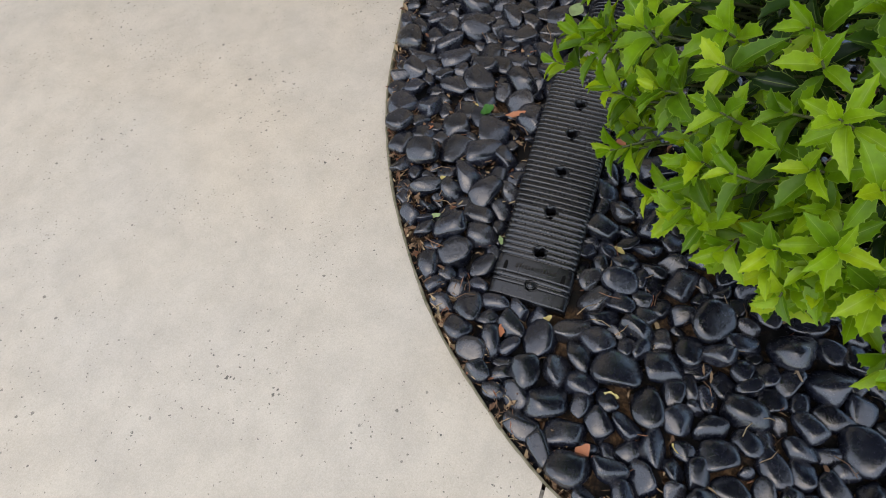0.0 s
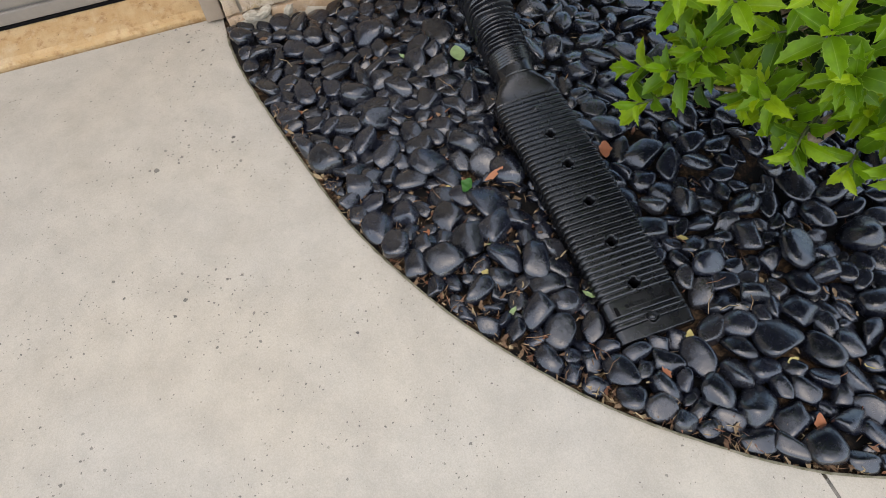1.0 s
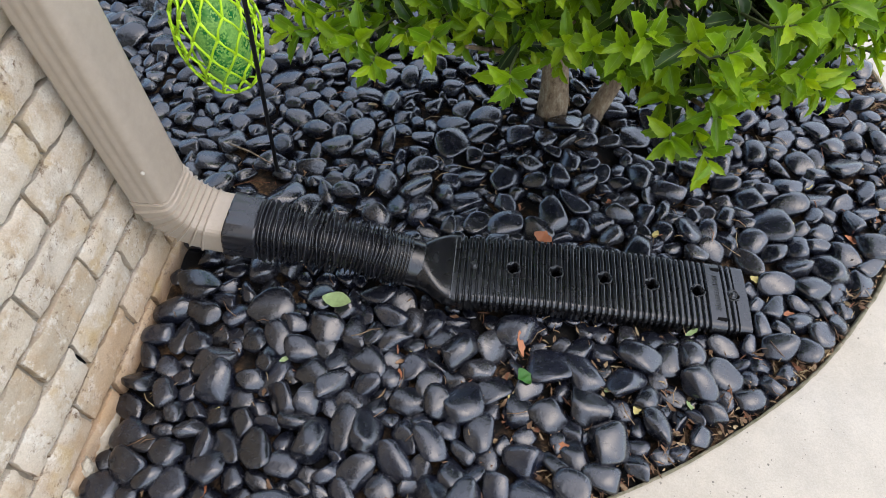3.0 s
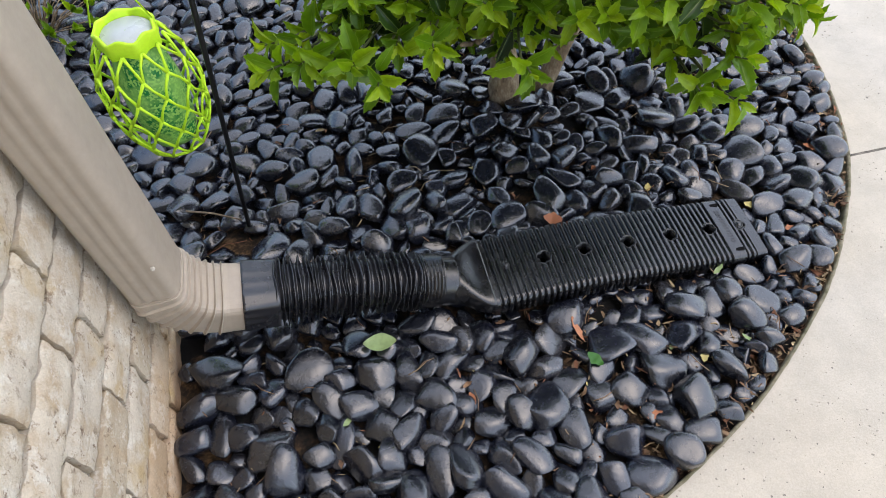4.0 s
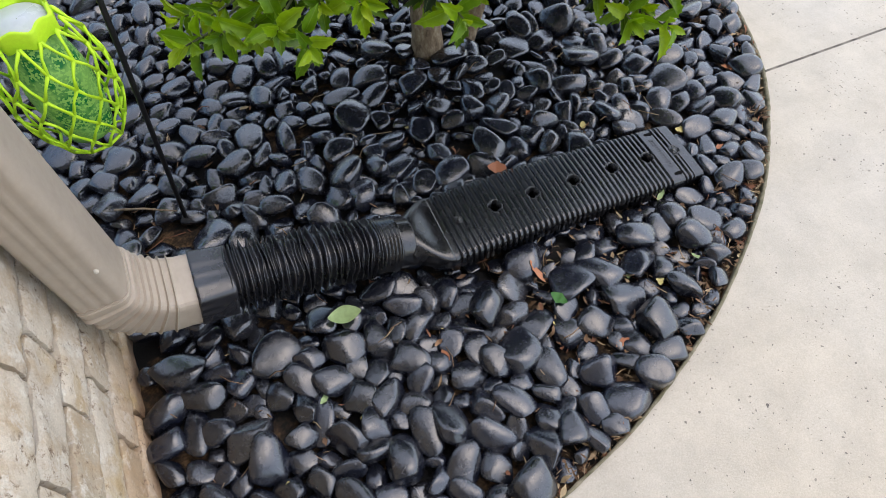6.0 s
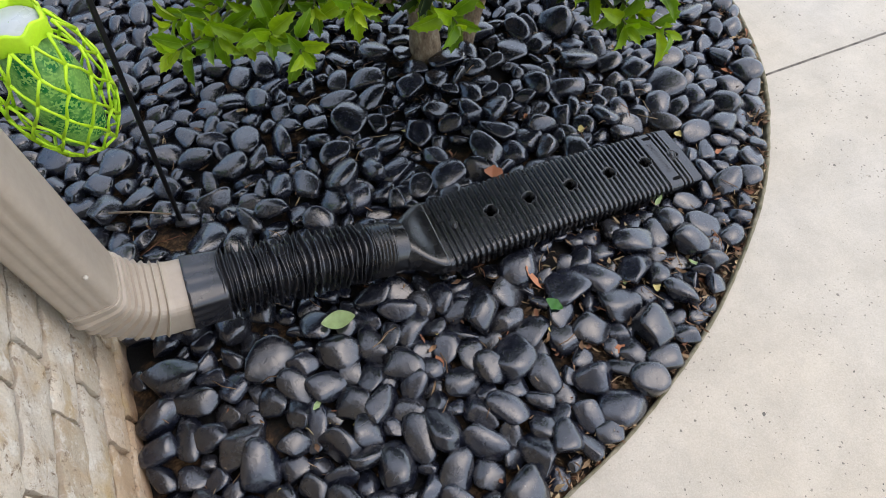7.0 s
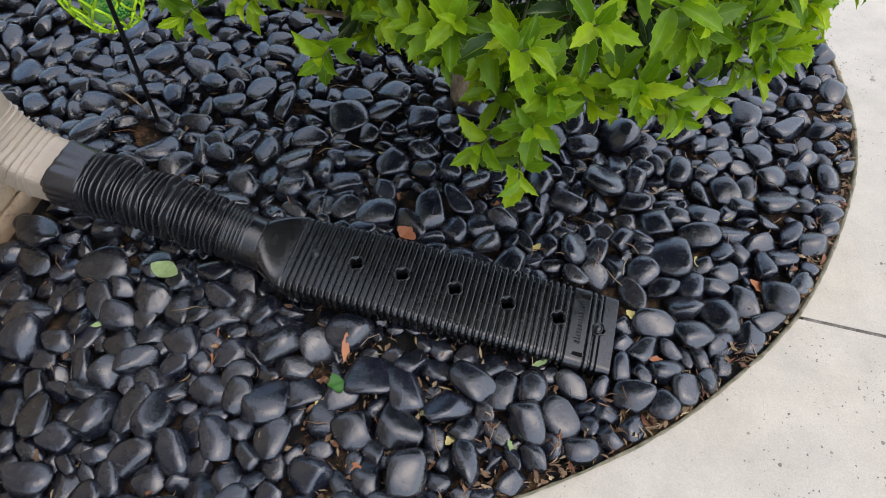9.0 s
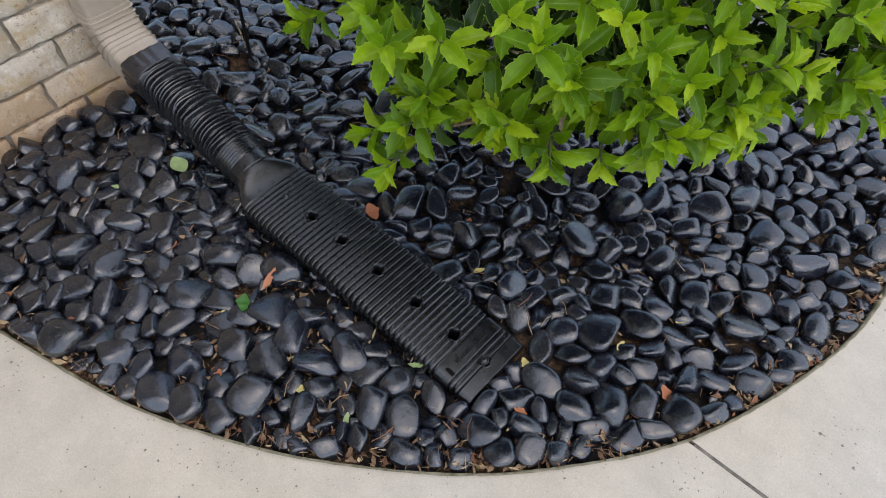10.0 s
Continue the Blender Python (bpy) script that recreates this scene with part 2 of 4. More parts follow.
def make_glitter():
    m, nt, b = material("green_glitter_glass", 0.22, spec=0.5)
    p = world_coords(nt)
    v = node(nt, "ShaderNodeTexVoronoi", Scale=260.0)
    nt.links.new(p, v.inputs["Vector"])
    s = nt.nodes.new("ShaderNodeSeparateColor")
    nt.links.new(v.outputs["Color"], s.inputs[0])
    flake = ramp(nt, s.outputs[0], [(0.35, grey(0.0)), (0.45, grey(1.0))])
    band = ramp(nt, noisy(nt, p, 22, 3), [(0.42, grey(0.25)), (0.58, grey(1.0))])
    f = mix(nt, 1.0, flake, band, "MULTIPLY")
    rgb(nt, b, mix(nt, f, (0.30, 0.56, 0.13), (0.014, 0.19, 0.045)))
    return m


def make_sill():
    m, nt, b = material("weathered_tan_sill", 0.8, spec=0.3)
    p = world_coords(nt)
    col = ramp(nt, noisy(nt, p, 9, 5, 0.6), [(0.3, (0.58, 0.41, 0.22)), (0.5, (0.50, 0.32, 0.145)), (0.68, (0.62, 0.48, 0.30))])
    rust = ramp(nt, noisy(nt, p, 32, 6, 0.7), [(0.52, grey(0.0)), (0.70, grey(0.8))])
    col = mix(nt, rust, col, (0.30, 0.15, 0.055))
    dirt = ramp(nt, noisy(nt, p, 75, 5, 0.75), [(0.63, grey(0.0)), (0.70, grey(0.9))])
    rgb(nt, b, mix(nt, dirt, col, (0.05, 0.03, 0.018)))
    bump(nt, b, noisy(nt, p, 120, 5, 0.7), 0.5, 0.003)
    return m


concrete = make_concrete()
pebble_stone = make_pebble()
mulch = make_mulch()
brick_mat = make_brick()
mortar = make_mortar()
smear_mat = make_mortar("pale_mortar_smear", (0.30, 0.25, 0.18), (0.52, 0.46, 0.36))
spout_paint = make_paint("beige_enamel", (0.33, 0.275, 0.215), (0.365, 0.305, 0.24), 0.42)
frame_paint = make_paint("tan_frame_paint", (0.29, 0.23, 0.17), (0.33, 0.265, 0.20), 0.5)
soffit_paint = make_paint("white_soffit_paint", (0.62, 0.62, 0.61), (0.68, 0.68, 0.67), 0.6)
door_paint = make_paint("taupe_door_paint", (0.22, 0.195, 0.165), (0.25, 0.22, 0.185), 0.45)
sill_mat = make_sill()
plastic = make_plastic()
rubber = make_paint("black_rubber", (0.008, 0.008, 0.010), (0.014, 0.014, 0.017), 0.25, 80, 0.75)
# near black: paints the shade in gaps and holes, also colours the door seal
void_mat = make_paint("recess_shade_and_seal", (0.004, 0.004, 0.004), (0.007, 0.006, 0.006), 0.9, 40, 0.1)
metal_black = make_paint("black_coated_steel", (0.006, 0.006, 0.006), (0.01, 0.01, 0.01), 0.45)
neon = make_paint("neon_green_cord", (0.46, 0.74, 0.015), (0.56, 0.84, 0.03), 0.55, 200)
frosted = make_paint("frosted_grey_glass", (0.40, 0.42, 0.42), (0.5, 0.52, 0.52), 0.3)
glitter = make_glitter()
screw_mat = make_paint("pale_sealant", (0.40, 0.36, 0.30), (0.48, 0.44, 0.37), 0.6)
leaf_tip = make_leaf("young_holly_leaf", [(0.0, (0.16, 0.27, 0.006)), (0.5, (0.21, 0.325, 0.008)), (1.0, (0.29, 0.39, 0.011))], (1.6, 1.6, 0.7), 0.32)
leaf_new = make_leaf("green_holly_leaf", [(0.0, (0.054, 0.118, 0.004)), (0.4, (0.108, 0.212, 0.005)), (0.8, (0.165, 0.288, 0.006)), (1.0, (0.23, 0.35, 0.008))], (1.6, 1.6, 0.7), 0.32)
# deep green of old leaves, taken darker to paint shade inside the crown
leaf_old_shaded = make_leaf("old_shaded_holly_leaf", [(0.0, (0.006, 0.019, 0.003)), (0.5, (0.013, 0.036, 0.004)), (1.0, (0.028, 0.066, 0.006))], (1.4, 1.5, 0.7), 0.08)
bark = make_bark()
twig_mat = make_paint("green_twig", (0.045, 0.06, 0.02), (0.075, 0.085, 0.03), 0.6, 90)
joint_mat = make_mortar("joint_dirt", (0.05, 0.045, 0.038), (0.26, 0.23, 0.19))
moss_mat = make_mortar("mossy_concrete_edge", (0.10, 0.098, 0.05), (0.36, 0.32, 0.23))
litter_mat = make_litter()
fallen_green = make_leaf("fallen_green_leaf", [(0.0, (0.30, 0.41, 0.17)), (1.0, (0.36, 0.47, 0.21))], (1.0, 1.0, 1.0), veins=False)
fallen_dark = make_leaf("fallen_dark_green_leaf", [(0.0, (0.04, 0.13, 0.02)), (1.0, (0.05, 0.16, 0.025))], (1.0, 1.0, 1.0), veins=False)
fallen_orange = make_paint("fallen_orange_leaf", (0.30, 0.10, 0.04), (0.40, 0.165, 0.075), 0.6, 120)
fallen_yellow = make_paint("fallen_yellow_leaf", (0.42, 0.33, 0.10), (0.55, 0.47, 0.18), 0.6, 120)
lawn_mat = make_paint("distant_lawn", (0.05, 0.09, 0.025), (0.08, 0.12, 0.035), 0.9, 40, 0.1)


# ---- mesh helpers ----
def mesh_of(name, verts, faces, smooth=False):
    me = bpy.data.meshes.new(name)
    me.from_pydata([tuple(map(float, v)) for v in verts], [], faces)
    if smooth:
        me.polygons.foreach_set("use_smooth", [True] * len(me.polygons))
    me.update()
    return me


def part(name, data, mat, parent=None, label="", m=None):
    """One mesh object from a mesh or a bmesh, under a thing or a part."""
    if isinstance(data, bmesh.types.BMesh):
        me = bpy.data.meshes.new(name)
        data.to_mesh(me)
        data.free()
        data = me
    if mat is not None and not data.materials:
        data.materials.append(mat)
    ob = new(name, data)
    if m is not None:
        ob.matrix_basis = m
    ob.parent = parent
    if label:
        tagged(ob, label)
    return ob


def empty(name, label, category, group="", kind="", at=(0, 0, 0)):
    ob = new(name)
    ob.location = at
    return tagged(ob, label, category, group, kind)


def box_bm(lo, hi, bevel=0.0, seg=2):
    bm = bmesh.new()
    bmesh.ops.create_cube(bm, size=1, matrix=Matrix.LocRotScale(
        [(a + b) / 2 for a, b in zip(lo, hi)], None, [b - a for a, b in zip(lo, hi)]))
    if bevel:
        bmesh.ops.bevel(bm, geom=bm.edges[:], offset=bevel, segments=seg, profile=0.6, affect="EDGES")
    return bm


def loft(rings, closed=True, caps=True):
    """Verts and faces of a skin over rings with the same number of points."""
    n = len(rings[0])
    verts = [p for r in rings for p in r]
    faces = []
    for i in range(len(rings) - 1):
        for j in range(n if closed else n - 1):
            a, b = i * n + j, i * n + (j + 1) % n
            faces.append((a, b, b + n, a + n))
    if caps:
        faces.append(tuple(range(n))[::-1])
        faces.append(tuple((len(rings) - 1) * n + j for j in range(n)))
    return verts, faces


def tube(points, radius, sides=8, caps=True):
    """Rings along a path; radius is a number or one per point."""
    pts = [Vector(p) for p in points]
    rings, up = [], Vector((0.13, 0.27, 1)).normalized()
    for i, p in enumerate(pts):
        d = (pts[min(i + 1, len(pts) - 1)] - pts[max(i - 1, 0)]).normalized()
        s = d.cross(up)
        if s.length < 0.05:
            s = d.cross(Vector((1, 0, 0)))
        s.normalize()
        u = s.cross(d)
        r = radius[i] if isinstance(radius, (list, tuple)) else radius
        rings.append([p + (s * math.cos(a) + u * math.sin(a)) * r for a in (2 * math.pi * k / sides for k in range(sides))])
    return loft(rings, True, caps)


def joined(name, pieces, smooth=False):
    verts, faces = [], []
    for v, f in pieces:
        o = len(verts)
        verts += list(v)
        faces += [tuple(i + o for i in q) for q in f]
    return mesh_of(name, verts, faces, smooth)


def spline(ctrl, steps=14):
    c = [Vector(p) for p in ctrl]
    c = [2 * c[0] - c[1]] + c + [2 * c[-1] - c[-2]]
    out = []
    for i in range(1, len(c) - 2):
        for k in range(steps):
            t = k / steps
            p0, p1, p2, p3 = c[i - 1:i + 3]
            out.append(0.5 * (2 * p1 + (p2 - p0) * t + (2 * p0 - 5 * p1 + 4 * p2 - p3) * t * t + (3 * p1 - p0 - 3 * p2 + p3) * t ** 3))
    out.append(c[-2])
    return out


# ---- the ground: lawn sheet, concrete slabs, planting bed ----
JOINT_Y = 0.777
EDGE = spline([(-0.03, -0.010), (0.15, 0.004), (0.33, 0.040), (0.56, 0.096), (0.79, 0.163), (1.04, 0.282), (1.265, 0.440), (1.408, 0.583),
               (1.546, 0.772), (1.635, 0.99), (1.686, 1.22), (1.672, 1.46), (1.57, 1.78), (1.33, 2.08), (0.9, 2.34), (0.3, 2.52), (-1.6, 2.66)])
EDGE = [Vector((p.x, p.y)) for p in EDGE]

ground = part("ground", mesh_of("ground", [(-400, -400, -0.16), (400, -400, -0.16), (400, 400, -0.16), (-400, 400, -0.16)], [(0, 1, 2, 3)]), lawn_mat)
tagged(ground, "green lawn reaching out beyond the concrete", "ground", kind="structure")

pavement = empty("pavement", "pale beige concrete walk with a sawn joint", "pavement", kind="structure")


def slab(outline):
    """A cast slab with rounded top edges."""
    bm = bmesh.new()
    vs = [bm.verts.new((x, y, 0)) for x, y in outline]
    f = bm.faces.new(vs)
    if f.normal.z < 0:
        f.normal_flip()
    inner = bmesh.ops.inset_region(bm, faces=[f], thickness=0.004, depth=0.0)
    for v in vs:
        v.co.z = -0.004
    rim = [e for e in bm.edges if e.is_boundary]
    ext = bmesh.ops.extrude_edge_only(bm, edges=rim)
    for v in ext["geom"]:
        if isinstance(v, bmesh.types.BMVert):
            v.co.z = -0.14
    bmesh.ops.triangulate(bm, faces=[q for q in bm.faces if len(q.verts) > 4])
    bmesh.ops.recalc_face_normals(bm, faces=bm.faces[:])
    return bm


edge_low = [(p.x, p.y) for p in EDGE if p.y < JOINT_Y - 0.004 and p.x > 0.02]
edge_high = [(p.x, p.y) for p in EDGE if p.y > JOINT_Y + 0.004]
slab_a = slab([(-0.076, -6), (6, -6), (6, JOINT_Y - 0.0035), (1.552, JOINT_Y - 0.0035)] + edge_low[::-1] + [(-0.006, -0.006), (-0.076, -0.006)])
slab_b = slab([(1.552, JOINT_Y + 0.0035), (6, JOINT_Y + 0.0035), (6, 7), (-1.6, 7)] + edge_high[::-1])
part("concrete_slab", slab_a, concrete, pavement, "pale beige concrete slab with fine pits")
part("concrete_slab", slab_b, concrete, pavement, "pale beige concrete slab beyond the joint")
lip = []
for i, q in enumerate(EDGE):
    if q.x < 0.02 and q.y < 0.3 or q.x < 0.0:
        continue
    t_ = (EDGE[min(i + 1, len(EDGE) - 1)] - EDGE[max(i - 1, 0)]).normalized()
    n_ = Vector((-t_.y, t_.x))
    k = Vector((q.x * 55, q.y * 55, 0))
    a_, b_ = 0.003 + 0.002 * noise.noise(k), 0.0035 + 0.0025 * noise.noise(k + Vector((3, 8, 0)))
    lip.append([Vector((*(q - n_ * a_), 0.0006)), Vector((*(q + n_ * b_ * 0.5), 0.0004)), Vector((*(q + n_ * b_), -0.006)), Vector((*(q + n_ * b_ * 0.8), -0.05))])
part("edge_lip", mesh_of("edge_lip", *loft(lip, False, False), True), moss_mat, pavement, "thin mossy dirty lip along the bed")
part("joint_filler", box_bm((1.56, JOINT_Y - 0.0033, -0.1), (6, JOINT_Y + 0.0033, -0.0048)), joint_mat, pavement, "dark dirt in the joint")


def bed_top(x, y):
    """Height of the soil under the stones; it rises towards the house."""
    rim = max(0.0, 1 - min((q.x - x) ** 2 + (q.y - y) ** 2 for q in EDGE[::6]) ** 0.5 / 0.10)
    return -0.032 + 0.012 * rim + 0.016 * max(0.0, min(1.0, (1.25 - x) / 1.2)) + 0.005 * noise.noise((x * 5, y * 5, 0.3)) + 0.028 * math.exp(-((x - 0.85) ** 2 + (y - 1.14) ** 2) / 0.035)


def make_soil():
    bm = bmesh.new()
    nx, ny = 70, 60
    grid = [[bm.verts.new((-1.7 + 3.5 * i / nx, -0.03 + 2.75 * j / ny, 0)) for j in range(ny + 1)] for i in range(nx + 1)]
    for row in grid:
        for v in row:
            v.co.z = bed_top(v.co.x, v.co.y) + 0.006 * noise.noise((v.co.x * 40, v.co.y * 40, 2))
    for i in range(nx):
        for j in range(ny):
            bm.faces.new((grid[i][j], grid[i + 1][j], grid[i + 1][j + 1], grid[i][j + 1])).smooth = True
    return bm


planting_bed = part("planting_bed", make_soil(), mulch)
tagged(planting_bed, "dark soil and bark mulch under black pebbles", "planting bed", kind="structure")

# ---- the house: brick wall, door ----
COURSE, BRICK_L = 0.0815, 0.199
wall = part("wall_brick", box_bm((-0.24, 0.010, -0.15), (-0.0165, 0.694, 2.7)), mortar)
tagged(wall, "whitewashed rough brick wall with orange clay showing low down", "wall", kind="structure")
wall_return = part("wall_return", box_bm((-4.0, 0.50, -0.15), (-0.242, 0.694, 2.7)), mortar)
tagged(wall_return, "plain return wall of the house", "wall", kind="structure")


def brick_mesh(length, seed):
    """A rough brick with a hacked face and worn arrises; its face looks along +x."""
    rnd = random.Random(seed)
    ny, nz = max(4, round(length / 0.011)), 7
    h = COURSE - 0.009
    verts, faces = [], []
    for j in range(nz + 1):
        for i in range(ny + 1):
            y, z = length * i / ny, h * j / nz
            rim = i in (0, ny) or j in (0, nz)
            k = Vector((seed * 3.1, y * 22, z * 22))
            x = 0.004 * noise.noise(k) + 0.003 * noise.noise(k * 3)
            if rim:
                x -= 0.003 + 0.007 * max(0, noise.noise(k * 2 + Vector((5, 1, 0))))
                y += 0.0048 * noise.noise(k * 1.7 + Vector((9, 0, 0)))
                z += 0.0048 * noise.noise(k * 1.7 + Vector((0, 9, 0)))
            verts.append((x, y, z))
    w = ny + 1
    for j in range(nz):
        for i in range(ny):
            a = j * w + i
            faces.append((a, a + 1, a + w + 1, a + w))
    loop = list(range(w)) + [j * w + ny for j in range(1, nz + 1)] + [nz * w + i for i in range(ny - 1, -1, -1)] + [j * w for j in range(nz - 1, 0, -1)]
    o = len(verts)
    for i in loop:
        verts += [verts[i], (-0.05, verts[i][1], verts[i][2])]
    for q in range(len(loop)):
        r = (q + 1) % len(loop)
        faces.append((o + 2 * q, o + 2 * q + 1, o + 2 * r + 1, o + 2 * r))
    return mesh_of("brick", verts, faces, True)


whole_bricks = [brick_mesh(BRICK_L - 0.009, s) for s in range(10)]
cut_bricks = {}
wall_end = 0.698
brick_rows = []
for k in range(-1, 33):
    start = 0.051 if k % 2 else 0.124
    z = -0.0415 + COURSE * (k + 0) + 0.0045
    y = start - BRICK_L
    while y < wall_end:
        a, b = max(y + 0.0045, 0.008), min(y + BRICK_L - 0.0045, wall_end)
        if b - a > 0.02:
            brick_rows.append((k, a, b, z))
        y += BRICK_L

# the eave that the downspout drains, over the wall and the door
eave = empty("roof_eave", "plain boarded eave over the brick wall", "eave", kind="structure")
part("soffit", box_bm((-4.0, -6.0, 2.702), (0.42, 1.08, 2.74)), soffit_paint, eave)
part("fascia", box_bm((0.422, -6.0, 2.69), (0.445, 1.10, 2.90), 0.004), frame_paint, eave)

# ---- door beside the wall ----
door = empty("door_1", "taupe panelled door in a tan frame above a stone sill", "door", kind="structure")
part("door_leaf", box_bm((-0.262, -1.02, 0.044), (-0.216, -0.099, 2.1), 0.002), door_paint, door)
part("kick_rail", box_bm((-0.216, -1.02, 0.045), (-0.204, -0.101, 0.083), 0.004), door_paint, door)
part("bottom_rail", box_bm((-0.216, -1.02, 0.090), (-0.208, -0.101, 0.134), 0.004), door_paint, door)
part("door_gasket", box_bm((-0.214, -1.02, 0.036), (-0.200, -0.101, 0.0435), 0.002), void_mat, door, "dark seal under the door")
part("door_jamb", box_bm((-0.30, -0.098, 0.035), (-0.150, -0.056, 2.15), 0.004), frame_paint, door, "tan painted door jamb")
# solid near-black strip; the gap's shade is in its colour
part("jamb_gap_shade", box_bm((-0.30, -0.057, 0.036), (-0.162, -0.046, 2.15)), void_mat, door, "near-black strip painting the shaded gap between jamb and moulding")
part("brick_mould", box_bm((-0.16, -0.049, 0.004), (-0.052, 0.001, 2.15), 0.005, 3), frame_paint, door, "tan painted moulding against the brick")
part("door_head", box_bm((-0.33, -1.05, 2.152), (-0.05, 0.002, 2.25), 0.004), frame_paint, door)
part("wall_above", box_bm((-0.24, -1.3, 2.252), (-0.02, 0.0, 2.7)), mortar, door)
part("wall_beyond", box_bm((-0.24, -6.0, -0.15), (-0.02, -1.06, 2.248)), mortar, door)


def sill():
    """A worn sill that falls towards the walk, with a chipped front edge."""
    bm = bmesh.new()
    n = 60
    prof = [(-0.34, -0.14), (-0.34, 0.036), (-0.20, 0.035), (-0.10, 0.020), (-0.087, 0.014), (-0.085, 0.004), (-0.094, -0.14)]
    rows = []
    for i in range(n + 1):
        y = -1.05 + 1.003 * i / n
        row = []
        for x, z in prof:
            k = Vector((y * 26, x * 30, z * 30))
            wear = 0.006 if x > -0.11 and z > 0 else 0.001
            row.append(bm.verts.new((x - wear * max(0, noise.noise(k)), y, z - wear * max(0, noise.noise(k + Vector((7, 0, 0)))))))
        rows.append(row)
    for i in range(n):
        for k in range(len(prof) - 1):
            bm.faces.new((rows[i][k], rows[i][k + 1], rows[i + 1][k + 1], rows[i + 1][k]))
    bm.faces.new(rows[0][::-1])
    bm.faces.new(rows[-1])
    bmesh.ops.recalc_face_normals(bm, faces=bm.faces[:])
    return bm


part("door_sill", sill(), sill_mat, door, "weathered tan stone sill")

# lime mortar smeared along the foot of the wall
bm = bmesh.new()
cols = []
for i in range(121):
    y = 0.012 + 0.30 * i / 120
    ragged = noise.noise(Vector((y * 34, 1.5, 0))) + 0.6 * noise.noise(Vector((y * 90, 4.5, 0)))
    top_z = 0.002 + 0.03 * y - 0.05 * max(0, y - 0.2) + 0.012 * ragged + 0.026 * math.exp(-((y - 0.085) / 0.03) ** 2)
    cols.append([bm.verts.new((x_ + 0.003 * noise.noise(Vector((y * 60, k * 2.0, 7))), y, z_)) for k, (x_, z_) in enumerate(
        ((-0.008, top_z), (0.003, top_z - 0.002), (0.008, top_z - 0.010), (0.010, top_z - 0.030), (0.010, -0.05)))])
for a, b in zip(cols, cols[1:]):
    for k in range(4):
        bm.faces.new((a[k], a[k + 1], b[k + 1], b[k])).smooth = True
part("mortar_smear", bm, smear_mat, wall, "pale ragged mortar along the wall foot")
for seed, (y, z, size) in enumerate(((0.083, 0.030, 0.030), (0.112, 0.034, 0.022), (0.050, 0.008, 0.022), (0.175, 0.020, 0.020))):
    bm = bmesh.new()
    bmesh.ops.create_icosphere(bm, subdivisions=3, radius=1)
    for v in bm.verts:
        v.co *= 1 + 0.45 * noise.noise(v.co * 1.6 + Vector((seed * 4.0, 0, 0))) + 0.2 * noise.noise(v.co * 4 + Vector((0, seed * 3.0, 0)))
        v.co = Vector((v.co.x * 0.45, v.co.y, v.co.z * 0.55)) * size
    part("mortar_lump", bm, smear_mat, wall, "broken pale lump of mortar", pose(0.004, y, z, 20 * seed))
# block over the mortar, coloured near black as the open joint's shade
part("weep_gap_shade", box_bm((-0.0165, 0.3165, 0.128), (-0.0125, 0.3275, 0.196)), void_mat, wall, "near-black block painting the shade of an open joint")

# ---- downspout with its elbow ----
SP_Y, SP_X, SP_W, SP_D = 0.638, 0.056, 0.106, 0.082


def spout_ring(c, across, out, w, d, flute=0.0, n=56):
    """A rounded rectangle with shallow flutes; across and out are unit vectors."""
    ring = []
    for k in range(n):
        a = 2 * math.pi * k / n
        ca, sa = math.cos(a), math.sin(a)
        p = 5.0
        r = (abs(ca) ** p + abs(sa) ** p) ** (-1 / p)
        u, v = r * ca, r * sa
        g = 1.0
        if abs(ca) > abs(sa) and flute:
            g = 1 - flute * (0.5 + 0.5 * math.cos(v * 14)) * (1 if abs(v) < 0.75 else 0)
        ring.append(c + across * (u * w / 2 * g) + out * (v * d / 2))
    return ring


downspout = empty("downspout", "beige painted metal downspout with a crimped elbow on the brick wall", "downspout", at=(0, 0, 0))
ex, ey, ez = Vector((1, 0, 0)), Vector((0, 1, 0)), Vector((0, 0, 1))
pipe = [spout_ring(Vector((SP_X, SP_Y, z)), ey, ex, SP_W, SP_D, 0.05) for z in (0.2627, 0.268, 0.6, 1.2, 2.0, 2.68)]
part("pipe", mesh_of("pipe", *loft(pipe), True), spout_paint, downspout)
# the elbow: an arc of crimps that turns the pipe out from the wall
rings = []
bend_r, top_z, turn = 0.112, 0.2657, radians(78)
steps = 150
for i in range(steps + 1):
    s = i / steps
    straight = 0.025
    if s < 0.84:
        a = turn * s / 0.84
        c = Vector((SP_X + bend_r * (1 - math.cos(a)), SP_Y, top_z - bend_r * math.sin(a)))
        d = Vector((math.sin(a), 0, -math.cos(a)))
        cr = (s / 0.84 * 8) % 1.0
        g = 1.0 + (0.035 * (1 - cr) + 0.07 * max(0.0, 1 - abs(cr - 0.12) / 0.12)) * (1 if 0.02 < s < 0.84 else 0)
    else:
        a = turn
        c = Vector((SP_X + bend_r * (1 - math.cos(a)), SP_Y, top_z - bend_r * math.sin(a)))
        d = Vector((math.sin(a), 0, -math.cos(a)))
        c = c + d * straight * (s - 0.84) / 0.16
        g = 1.0
    nrm = Vector((-d.z, 0, d.x))
    rings.append(spout_ring(c, ey, nrm, SP_W * 1.02 * g, SP_D * 1.02 * g, 0.0))
elbow_end, elbow_dir = c.copy(), d.copy()
elbow = part("elbow", mesh_of("elbow", *loft(rings)), spout_paint, downspout, "beige crimped elbow")
seam = [r[44] + (r[44] - sum(r, Vector()) / len(r)).normalized() * 0.0006 for r in rings[6:]]
